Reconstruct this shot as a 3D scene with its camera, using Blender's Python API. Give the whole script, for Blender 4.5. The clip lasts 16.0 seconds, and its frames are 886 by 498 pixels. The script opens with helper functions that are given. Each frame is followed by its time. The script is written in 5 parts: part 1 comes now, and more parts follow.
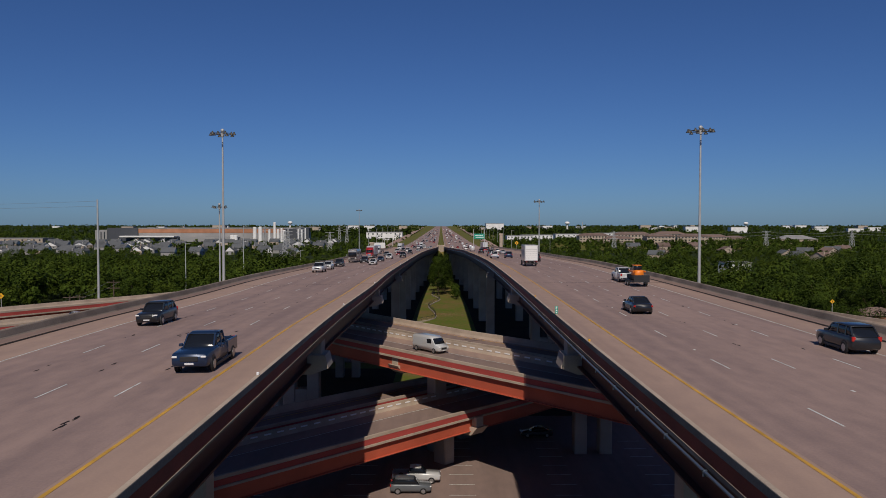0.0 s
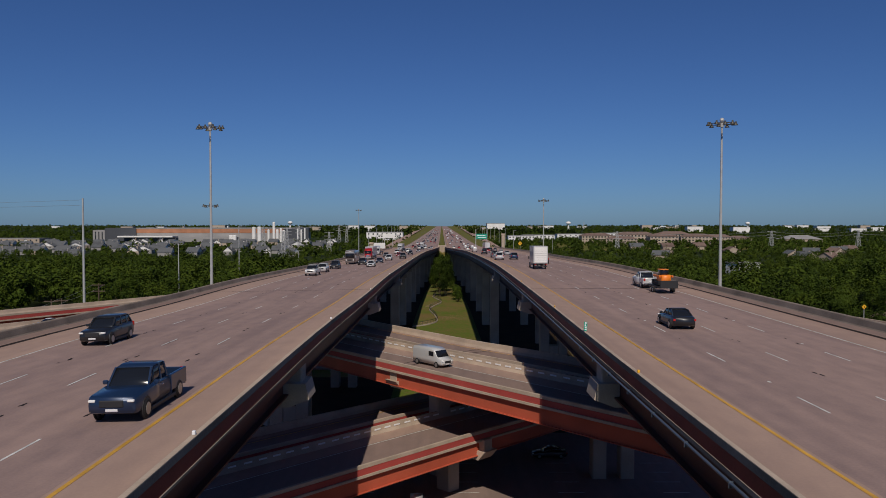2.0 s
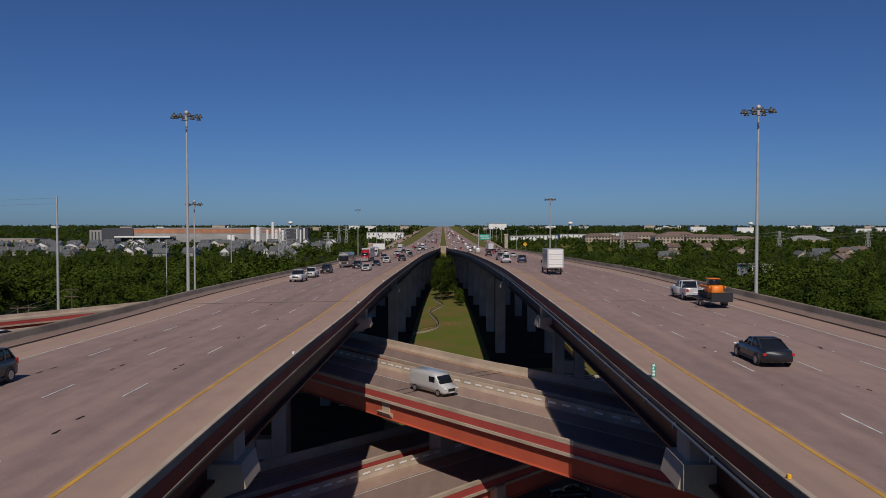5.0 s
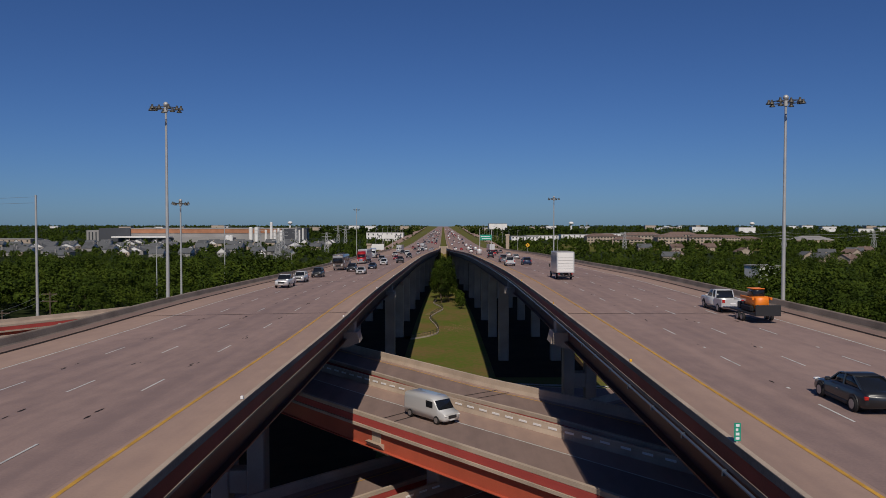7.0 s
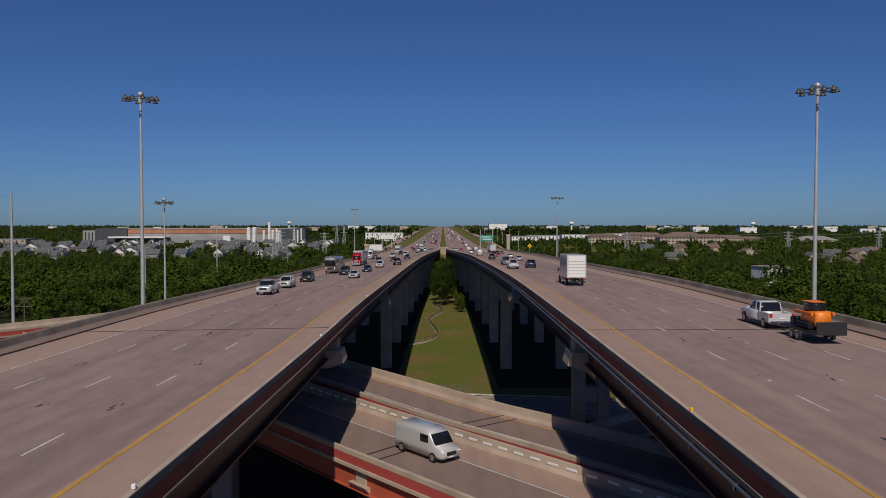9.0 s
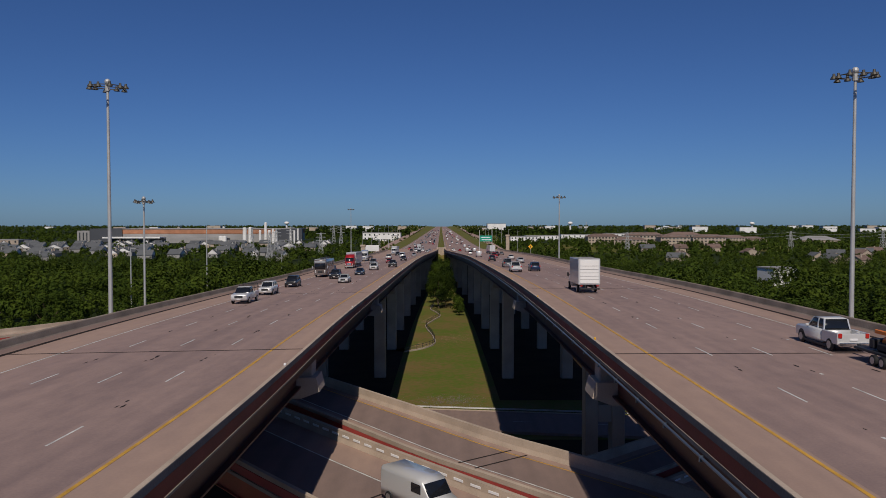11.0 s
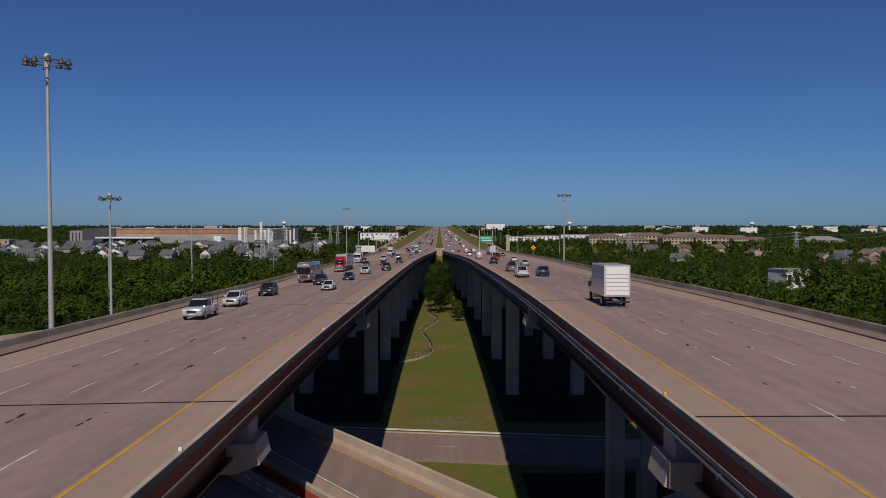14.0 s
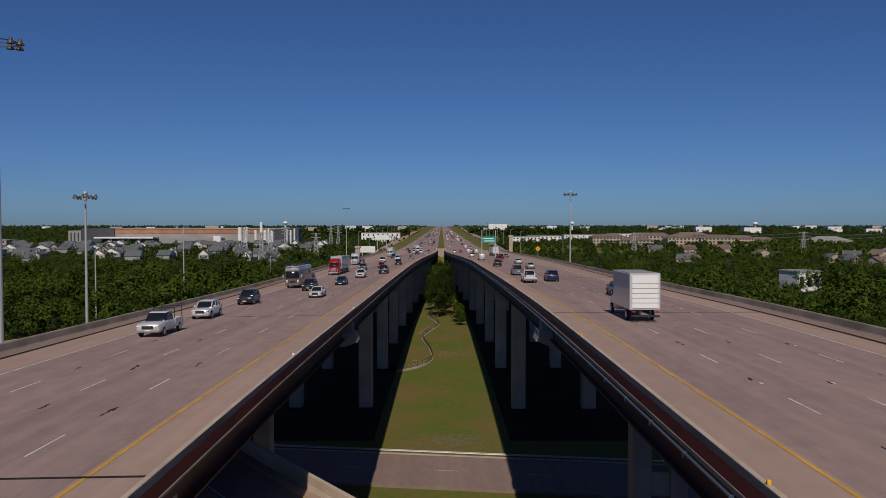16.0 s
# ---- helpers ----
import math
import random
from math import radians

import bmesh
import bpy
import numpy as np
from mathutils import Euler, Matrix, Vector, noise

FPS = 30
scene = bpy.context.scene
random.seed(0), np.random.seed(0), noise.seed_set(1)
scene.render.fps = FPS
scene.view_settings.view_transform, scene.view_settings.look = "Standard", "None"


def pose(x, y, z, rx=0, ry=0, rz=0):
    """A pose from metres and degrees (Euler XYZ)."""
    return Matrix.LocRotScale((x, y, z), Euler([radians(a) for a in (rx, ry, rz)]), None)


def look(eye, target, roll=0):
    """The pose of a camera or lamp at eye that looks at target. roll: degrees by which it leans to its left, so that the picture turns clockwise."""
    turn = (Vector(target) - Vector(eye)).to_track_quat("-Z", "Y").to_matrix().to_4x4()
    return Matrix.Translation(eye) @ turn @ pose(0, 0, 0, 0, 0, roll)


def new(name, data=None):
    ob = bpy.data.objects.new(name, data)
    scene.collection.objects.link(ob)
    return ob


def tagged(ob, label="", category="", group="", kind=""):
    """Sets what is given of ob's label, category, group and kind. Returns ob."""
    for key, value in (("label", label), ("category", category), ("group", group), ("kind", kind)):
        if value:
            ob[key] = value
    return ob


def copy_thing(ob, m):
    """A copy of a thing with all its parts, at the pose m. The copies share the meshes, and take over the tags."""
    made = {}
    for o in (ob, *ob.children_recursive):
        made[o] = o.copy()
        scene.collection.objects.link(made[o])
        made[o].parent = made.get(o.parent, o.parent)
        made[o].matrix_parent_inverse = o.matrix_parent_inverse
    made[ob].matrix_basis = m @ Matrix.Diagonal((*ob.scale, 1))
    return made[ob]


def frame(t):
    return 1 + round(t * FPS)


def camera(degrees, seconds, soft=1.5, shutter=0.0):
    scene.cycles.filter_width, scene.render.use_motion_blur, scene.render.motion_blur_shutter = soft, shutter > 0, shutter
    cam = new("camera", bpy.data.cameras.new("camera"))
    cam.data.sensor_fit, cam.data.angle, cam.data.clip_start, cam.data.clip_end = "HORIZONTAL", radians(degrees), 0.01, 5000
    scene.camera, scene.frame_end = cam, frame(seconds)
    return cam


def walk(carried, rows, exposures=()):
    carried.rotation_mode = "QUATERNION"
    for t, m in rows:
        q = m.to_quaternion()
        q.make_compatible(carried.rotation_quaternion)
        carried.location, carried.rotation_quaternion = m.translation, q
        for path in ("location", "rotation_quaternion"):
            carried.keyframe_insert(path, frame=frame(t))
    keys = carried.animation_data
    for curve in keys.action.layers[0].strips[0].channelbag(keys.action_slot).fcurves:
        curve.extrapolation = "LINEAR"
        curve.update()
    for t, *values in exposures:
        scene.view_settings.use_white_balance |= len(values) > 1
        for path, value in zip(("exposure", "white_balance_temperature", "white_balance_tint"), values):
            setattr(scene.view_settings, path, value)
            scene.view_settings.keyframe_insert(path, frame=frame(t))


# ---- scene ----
# ---------------------------------------------------------------- camera
cam = camera(59.89, 16.0, soft=0.9)
# seconds, x, y, z, tilt, roll, turn
PATH = [
    (0, 0.00, 0.00, 30.00, 88.116, -0.013, -0.143),
    (0.5, -0.08, 2.57, 29.99, 88.121, -0.009, -0.150),
    (1, -0.16, 5.14, 29.97, 88.119, -0.005, -0.133),
    (1.5, -0.25, 7.73, 29.95, 88.115, -0.003, -0.121),
    (2, -0.34, 10.33, 29.93, 88.114, -0.003, -0.102),
    (2.5, -0.41, 12.94, 29.91, 88.119, -0.004, -0.084),
    (3, -0.46, 15.55, 29.88, 88.124, -0.006, -0.076),
    (3.5, -0.50, 18.14, 29.84, 88.124, -0.012, -0.071),
    (4, -0.52, 20.73, 29.83, 88.125, -0.016, -0.055),
    (6.5, -0.45, 33.56, 29.92, 88.132, -0.021, 0.008),
    (7, -0.42, 36.12, 29.93, 88.129, -0.018, -0.001),
    (7.5, -0.36, 38.66, 29.94, 88.126, -0.014, -0.020),
    (8, -0.31, 41.23, 29.95, 88.129, -0.010, -0.037),
    (8.5, -0.26, 43.83, 29.97, 88.132, -0.005, -0.032),
    (9, -0.24, 46.44, 29.97, 88.131, 0.000, -0.014),
    (11.5, -0.04, 59.73, 29.99, 88.132, 0.031, -0.180),
    (12, 0.02, 62.42, 29.97, 88.132, 0.027, -0.205),
    (12.5, 0.06, 65.09, 29.93, 88.132, 0.021, -0.224),
    (13, 0.08, 67.70, 29.91, 88.132, 0.015, -0.236),
    (13.5, 0.08, 70.27, 29.90, 88.133, 0.010, -0.252),
    (14, 0.09, 72.83, 29.91, 88.134, 0.003, -0.256),
    (14.5, 0.13, 75.42, 29.93, 88.134, -0.002, -0.264),
    (15, 0.23, 78.09, 29.95, 88.132, -0.002, -0.259),
    (15.5, 0.34, 80.79, 29.98, 88.129, -0.000, -0.222),
    (16, 0.42, 83.50, 30.00, 88.125, -0.001, -0.105),
]
walk(cam, [(t, pose(x, y, z, a, 0, c) @ pose(0, 0, 0, 0, 0, -b)) for t, x, y, z, a, b, c in PATH])

# ---------------------------------------------------------------- light
scene.view_settings.exposure = -0.6
SUN_ELEVATION, SUN_AZIMUTH = 44.0, 0.0      # the sun stands behind the camera
world = bpy.data.worlds.new("sky")
scene.world = world
world.use_nodes = True
wn = world.node_tree
sky = wn.nodes.new("ShaderNodeTexSky")
sky.sky_type = "NISHITA"
sky.sun_disc = False
sky.sun_elevation = radians(SUN_ELEVATION)
sky.sun_rotation = radians(180 + SUN_AZIMUTH)
sky.altitude = 200
sky.air_density, sky.dust_density, sky.ozone_density = 0.8, 0.4, 2.8
tint = wn.nodes.new("ShaderNodeMix")
tint.data_type, tint.blend_type = "RGBA", "MULTIPLY"
tint.inputs[0].default_value = 1.0
tint.inputs[7].default_value = (0.512, 0.785, 1.265, 1)      # the deep blue of a dry clear day
wn.links.new(sky.outputs[0], tint.inputs[6])
wn.links.new(tint.outputs[2], wn.nodes["Background"].inputs[0])
wn.nodes["Background"].inputs[1].default_value = 0.064
sun = new("sun", bpy.data.lights.new("sun", "SUN"))
sun.data.energy, sun.data.angle, sun.data.color = 4.7, radians(0.5), (1.0, 0.90, 0.78)
sun.matrix_world = look((0, -100 * math.cos(radians(SUN_ELEVATION)), 100 * math.sin(radians(SUN_ELEVATION))), (0, 0, 0))


# ---------------------------------------------------------------- materials
def material(name, colour, rough=0.8, metal=0.0, vary=0.25, scale=0.6, fine=12.0, bump=0.15, tint=None, per_object=0.0, grain=0.4):
    """A surface with large stains and fine grain in object space metres."""
    m = bpy.data.materials.new(name)
    m.use_nodes = True
    nt = m.node_tree
    b = nt.nodes["Principled BSDF"]
    b.inputs["Roughness"].default_value = rough
    b.inputs["Metallic"].default_value = metal
    b.inputs["Specular IOR Level"].default_value = 0.12 if rough > 0.78 else 0.4
    geo = nt.nodes.new("ShaderNodeNewGeometry")
    big, small = nt.nodes.new("ShaderNodeTexNoise"), nt.nodes.new("ShaderNodeTexNoise")
    big.inputs["Scale"].default_value, big.inputs["Detail"].default_value = scale, 6
    small.inputs["Scale"].default_value, small.inputs["Detail"].default_value = fine, 4
    for n in (big, small):
        nt.links.new(geo.outputs["Position"], n.inputs["Vector"])
    ramp = nt.nodes.new("ShaderNodeValToRGB")
    dark = tint or [c * (1 - vary) for c in colour]
    ramp.color_ramp.elements[0].color = (*dark, 1)
    ramp.color_ramp.elements[1].color = (*[min(1, c * (1 + vary * 0.6)) for c in colour], 1)
    ramp.color_ramp.elements[0].position, ramp.color_ramp.elements[1].position = 0.3, 0.7
    add = nt.nodes.new("ShaderNodeMath")
    add.operation = "MULTIPLY_ADD"
    nt.links.new(small.outputs[0], add.inputs[0])
    add.inputs[1].default_value = grain
    sub = nt.nodes.new("ShaderNodeMath")
    sub.operation = "SUBTRACT"
    nt.links.new(big.outputs[0], sub.inputs[0])
    sub.inputs[1].default_value = grain / 2
    nt.links.new(sub.outputs[0], add.inputs[2])
    last = add.outputs[0]
    if per_object:
        info = nt.nodes.new("ShaderNodeObjectInfo")
        mul = nt.nodes.new("ShaderNodeMath")
        mul.operation = "MULTIPLY_ADD"
        nt.links.new(info.outputs["Random"], mul.inputs[0])
        mul.inputs[1].default_value = per_object
        nt.links.new(last, mul.inputs[2])
        last = mul.outputs[0]
    nt.links.new(last, ramp.inputs[0])
    nt.links.new(ramp.outputs[0], b.inputs["Base Color"])
    if bump:
        bp = nt.nodes.new("ShaderNodeBump")
        bp.inputs["Strength"].default_value, bp.inputs["Distance"].default_value = bump, 0.02
        nt.links.new(small.outputs[0], bp.inputs["Height"])
        nt.links.new(bp.outputs[0], b.inputs["Normal"])
    return m


def streaked(name, colour, dark, rough=0.85):
    """Traffic-worn concrete: long streaks along the road, blotches and grain."""
    m = bpy.data.materials.new(name)
    m.use_nodes = True
    nt = m.node_tree
    b = nt.nodes["Principled BSDF"]
    b.inputs["Roughness"].default_value = rough
    b.inputs["Specular IOR Level"].default_value = 0.15
    geo = nt.nodes.new("ShaderNodeNewGeometry")
    def field(sx, sy, detail):
        mp = nt.nodes.new("ShaderNodeMapping")
        mp.inputs["Scale"].default_value = (sx, sy, 1)
        tx = nt.nodes.new("ShaderNodeTexNoise")
        tx.inputs["Scale"].default_value, tx.inputs["Detail"].default_value = 1.0, detail
        nt.links.new(geo.outputs["Position"], mp.inputs["Vector"])
        nt.links.new(mp.outputs[0], tx.inputs["Vector"])
        return tx.outputs[0]
    def mixed(a, b_, weight):
        mx = nt.nodes.new("ShaderNodeMix")
        mx.inputs[0].default_value = weight
        nt.links.new(a, mx.inputs[2])
        nt.links.new(b_, mx.inputs[3])
        return mx.outputs[0]
    f = mixed(field(0.75, 0.008, 4), field(0.12, 0.04, 6), 0.4)
    grain = field(9, 9, 5)
    f = mixed(f, grain, 0.22)
    f = mixed(f, field(1.2, 0.5, 4), 0.25)
    ramp = nt.nodes.new("ShaderNodeValToRGB")
    ramp.color_ramp.elements[0].color, ramp.color_ramp.elements[1].color = (*dark, 1), (*colour, 1)
    ramp.color_ramp.elements[0].position, ramp.color_ramp.elements[1].position = 0.40, 0.60
    nt.links.new(f, ramp.inputs[0])
    nt.links.new(ramp.outputs[0], b.inputs["Base Color"])
    bp = nt.nodes.new("ShaderNodeBump")
    bp.inputs["Strength"].default_value, bp.inputs["Distance"].default_value = 0.2, 0.02
    nt.links.new(grain, bp.inputs["Height"])
    nt.links.new(bp.outputs[0], b.inputs["Normal"])
    return m


def leafy(name, light, dark):
    m = bpy.data.materials.new(name)
    m.use_nodes = True
    nt = m.node_tree
    b = nt.nodes["Principled BSDF"]
    b.inputs["Roughness"].default_value = 0.7
    b.inputs["Specular IOR Level"].default_value = 0.06
    geo, info = nt.nodes.new("ShaderNodeNewGeometry"), nt.nodes.new("ShaderNodeObjectInfo")
    tx = nt.nodes.new("ShaderNodeTexNoise")
    tx.inputs["Scale"].default_value, tx.inputs["Detail"].default_value = 0.13, 2
    nt.links.new(geo.outputs["Position"], tx.inputs["Vector"])
    def plus(value, factor, base):
        n = nt.nodes.new("ShaderNodeMath")
        n.operation = "MULTIPLY_ADD"
        nt.links.new(value, n.inputs[0])
        n.inputs[1].default_value = factor
        if isinstance(base, float):
            n.inputs[2].default_value = base
        else:
            nt.links.new(base, n.inputs[2])
        return n
    c = plus(tx.outputs[0], 1.7, -0.45)
    c = plus(geo.outputs["Random Per Island"], 0.2, c.outputs[0])
    c = plus(info.outputs["Random"], 0.42, c.outputs[0])
    ramp = nt.nodes.new("ShaderNodeValToRGB")
    ramp.color_ramp.elements[0].color, ramp.color_ramp.elements[1].color = (*dark, 1), (*light, 1)
    ramp.color_ramp.elements[0].position, ramp.color_ramp.elements[1].position = 0.30, 0.85
    ramp.color_ramp.elements.new(1.0).color = (light[0] * 1.4, light[1] * 1.25, light[2] * 1.2, 1)
    nt.links.new(c.outputs[0], ramp.inputs[0])
    nt.links.new(ramp.outputs[0], b.inputs["Base Color"])
    return m


def glossy(name, colour, rough=0.3, metal=0.0, coat=0.0):
    m = bpy.data.materials.new(name)
    m.use_nodes = True
    b = m.node_tree.nodes["Principled BSDF"]
    b.inputs["Base Color"].default_value = (*colour, 1)
    b.inputs["Roughness"].default_value, b.inputs["Metallic"].default_value = rough, metal
    b.inputs["Coat Weight"].default_value = coat
    return m


M_DECK = streaked("deck_concrete", (0.405, 0.283, 0.222), (0.315, 0.222, 0.184))
M_LANE = streaked("worn_lane_concrete", (0.345, 0.244, 0.210), (0.235, 0.169, 0.155))
M_PARAPET = material("parapet_concrete", (0.46, 0.37, 0.29), 0.85, vary=0.22, scale=0.35, bump=0.2)
# darker grey for the parapet's outer face, its shade put into the colour
M_GREY = material("shaded_face_concrete", (0.17, 0.155, 0.14), 0.9, vary=0.35, scale=0.25, bump=0.2)
M_MAROON = material("maroon_paint", (0.25, 0.036, 0.020), 0.6, vary=0.3, scale=0.4)
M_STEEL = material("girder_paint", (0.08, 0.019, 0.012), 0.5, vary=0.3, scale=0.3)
M_RED = material("red_paint", (0.47, 0.098, 0.052), 0.55, vary=0.18, scale=0.25)
M_BAND = material("crimson_paint", (0.41, 0.068, 0.058), 0.6, vary=0.16, scale=0.25)
M_ROAD = streaked("ramp_concrete", (0.275, 0.198, 0.170), (0.212, 0.155, 0.135))
M_COLUMN = material("column_concrete", (0.41, 0.345, 0.285), 0.9, vary=0.22, scale=0.22, bump=0.2)
M_WHITE = material("white_paint", (0.6, 0.6, 0.56), 0.6, vary=0.3, scale=1.2)
M_YELLOW = material("yellow_paint", (0.60, 0.33, 0.045), 0.6, vary=0.25, scale=0.8)
M_GRASS = material("grass", (0.075, 0.106, 0.014), 0.95, vary=0.4, scale=0.085, fine=0.9, tint=(0.165, 0.118, 0.042), bump=0.6, grain=0.8)
# dark brown that deepens the shade beneath the bridges by colour
M_SHADE_SHEET = material("painted_shade", (0.034, 0.021, 0.010), 0.95, vary=0.4, scale=0.2)
M_RAIL = material("grey_parapet_concrete", (0.27, 0.222, 0.18), 0.9, vary=0.35, scale=0.3, bump=0.2)
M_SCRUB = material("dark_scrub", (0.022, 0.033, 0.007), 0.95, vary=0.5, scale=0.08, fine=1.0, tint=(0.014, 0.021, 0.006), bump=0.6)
M_DIRT = material("bare_earth", (0.22, 0.145, 0.075), 0.95, vary=0.3, scale=0.5, tint=(0.10, 0.12, 0.03), grain=0.8, fine=1.2)
M_SILT = material("dark_silt", (0.055, 0.036, 0.026), 0.95, vary=0.4, scale=3.0)
M_GRAVEL = material("gravel", (0.20, 0.165, 0.15), 0.95, vary=0.5, scale=1.5, per_object=0.2)
M_POLE = material("galvanised_steel", (0.48, 0.48, 0.47), 0.5, metal=0.3, vary=0.12)
M_LAMP = material("dark_lamp_metal", (0.09, 0.085, 0.075), 0.5, metal=0.4, vary=0.2)
M_TAR = material("dark_tar", (0.03, 0.024, 0.022), 0.8, vary=0.4, scale=2)
M_RUBBER = material("black_rubber", (0.015, 0.015, 0.016), 0.75, vary=0.2)
M_RIM = glossy("alloy", (0.45, 0.45, 0.46), 0.35, 0.8)
M_GLASS = glossy("tinted_glass", (0.012, 0.014, 0.018), 0.08)
M_HEAD = glossy("headlamp", (0.8, 0.8, 0.78), 0.15)
M_TAIL = glossy("tail_lamp", (0.45, 0.02, 0.015), 0.25)
M_TRIM = glossy("black_trim", (0.02, 0.02, 0.022), 0.55)
M_CHROME = glossy("chrome", (0.7, 0.7, 0.7), 0.2, 1.0)
M_PLATE = glossy("plate_white", (0.7, 0.7, 0.7), 0.4)
M_BARK = material("bark", (0.10, 0.075, 0.055), 0.95, vary=0.3, scale=1.5)
M_LEAF = leafy("leaves", (0.041, 0.066, 0.0078), (0.0032, 0.0073, 0.0015))
M_SIGN_GREEN = glossy("sign_green", (0.01, 0.30, 0.20), 0.4)
M_SIGN_YELLOW = glossy("sign_yellow", (0.80, 0.42, 0.02), 0.4)
M_ORANGE = glossy("sign_orange", (0.85, 0.22, 0.015), 0.45)
M_SIGN_WHITE = glossy("sign_white", (0.8, 0.8, 0.8), 0.4)
M_PIPE = glossy("conduit", (0.13, 0.165, 0.22), 0.35, 0.5)
M_WALL_WHITE = material("white_wall", (0.78, 0.77, 0.74), 0.8, vary=0.12, scale=0.1)
M_WALL_TAN = material("tan_wall", (0.40, 0.33, 0.26), 0.85, vary=0.2, scale=0.08, per_object=0.3)
M_ROOF_GREY = material("grey_shingle", (0.10, 0.105, 0.11), 0.9, vary=0.3, scale=0.2, per_object=0.3)
M_ROOF_BROWN = material("brown_shingle", (0.17, 0.12, 0.10), 0.9, vary=0.3, scale=0.2, per_object=0.3)
M_BRICK = material("orange_brick", (0.40, 0.19, 0.11), 0.9, vary=0.2, scale=0.1)
M_PANEL_GREY = material("grey_cladding", (0.30, 0.29, 0.28), 0.7, vary=0.15, scale=0.05)
M_PANEL_DARK = material("dark_cladding", (0.06, 0.065, 0.075), 0.6, vary=0.15, scale=0.05)
M_PANE = glossy("dark_pane", (0.03, 0.035, 0.04), 0.15)
M_WOOD = material("creosote_wood", (0.12, 0.09, 0.07), 0.9, vary=0.3)
M_WIRE = glossy("wire", (0.25, 0.26, 0.27), 0.5)


# ---------------------------------------------------------------- helpers
def smooth(a, b, v):
    t = min(1, max(0, (v - a) / (b - a)))
    return t * t * (3 - 2 * t)


def table(points):
    xs, ys = [p[0] for p in points], [p[1] for p in points]
    def at(v):
        w = np.interp([v - 14, v - 7, v, v + 7, v + 14], xs, ys)
        return float(w.mean())
    return at


def mesh(name, verts, faces, mat, parent=None, shade=False):
    me = bpy.data.meshes.new(name)
    me.from_pydata(verts, [], faces)
    me.materials.append(mat)
    if shade:
        me.polygons.foreach_set("use_smooth", [True] * len(me.polygons))
    me.update()
    ob = new(name, me)
    ob.parent = parent
    return ob


def part(name, bm, mat, parent, label=""):
    bmesh.ops.recalc_face_normals(bm, faces=bm.faces)
    me = bpy.data.meshes.new(name)
    bm.to_mesh(me)
    bm.free()
    me.materials.append(mat)
    ob = new(name, me)
    ob.parent = parent
    return tagged(ob, label)


def sweep(name, line, section, mat, parent=None, closed=True, shade=False):
    """Sweeps a cross-section of (sideways, up) along a line of points; sideways is to the right of the way."""
    verts, faces, k = [], [], len(section)
    for i, p in enumerate(line):
        a, b = Vector(line[max(i - 1, 0)]), Vector(line[min(i + 1, len(line) - 1)])
        d = (b - a).to_2d().normalized()
        side = Vector((d.y, -d.x, 0))
        for s, u in section:
            verts.append(Vector(p) + side * s + Vector((0, 0, u)))
    n = len(line)
    for i in range(n - 1):
        for j in range(k if closed else k - 1):
            q = (j + 1) % k
            faces.append((i * k + j, i * k + q, (i + 1) * k + q, (i + 1) * k + j))
    if closed:
        faces.append(tuple(range(k)))
        faces.append(tuple((n - 1) * k + j for j in reversed(range(k))))
    ob = mesh(name, verts, faces, mat, parent, shade)
    bm = bmesh.new()
    bm.from_mesh(ob.data)
    bmesh.ops.recalc_face_normals(bm, faces=bm.faces)
    bm.to_mesh(ob.data)
    bm.free()
    return ob


def box(bm, x0, y0, z0, x1, y1, z1, bevel=0.0):
    vs = [bm.verts.new((x, y, z)) for z in (z0, z1) for x, y in ((x0, y0), (x1, y0), (x1, y1), (x0, y1))]
    fs = [bm.faces.new([vs[i] for i in f]) for f in ((3, 2, 1, 0), (4, 5, 6, 7), (0, 1, 5, 4), (1, 2, 6, 5), (2, 3, 7, 6), (3, 0, 4, 7))]
    if bevel:
        es = list({e for f in fs for e in f.edges})
        bmesh.ops.bevel(bm, geom=es, offset=bevel, segments=1, affect="EDGES")


def empty(name, x, y, z, label, category, group=""):
    e = new(name)
    e.location = (x, y, z)
    return tagged(e, label, category, group)


# ---------------------------------------------------------------- levels of the roads
DECK_Z = {-1: table([(-100, 21.4), (0, 21.95), (50, 22.05), (64, 22.05), (76, 21.85), (88, 21.42), (116, 21.40), (133, 21.1), (214, 19.4), (337, 17.0), (450, 14.7), (560, 12.5), (640, 11.8), (800, 11.2), (4000, 14)]),
          1: table([(-100, 21.7), (0, 21.95), (50, 21.93), (110, 22.0), (150, 21.85), (195, 21.0), (300, 18.8), (450, 15.0), (560, 12.5), (640, 11.8), (800, 11.2), (4000, 14)])}
INNER = {-1: table([(-100, 9.1), (220, 9.0), (300, 8.6), (370, 7.4), (450, 4.8), (520, 3.0), (580, 2.7), (4000, 2.7)]),
         1: table([(-100, 9.4), (55, 9.5), (75, 9.72), (115, 9.85), (200, 10.0), (300, 9.6), (370, 8.2), (450, 5.4), (520, 3.2), (580, 2.7), (4000, 2.7)])}
OUTER = {-1: table([(-100, 30.2), (210, 30.3), (259, 31.4), (329, 33), (420, 34.2), (520, 36), (600, 38), (700, 40), (4000, 40)]),
         1: table([(-100, 30.8), (200, 30.8), (269, 32.8), (372, 36.4), (494, 38.6), (600, 40), (700, 41), (4000, 41)])}
FALL = {-1: -0.018, 1: 0.002}
LANES = {-1: (2.55, 6.0, 9.66, 13.32, 17.0), 1: (2.85, 6.55, 10.2, 13.85, 17.5)}
BRIDGE_END = 600.0


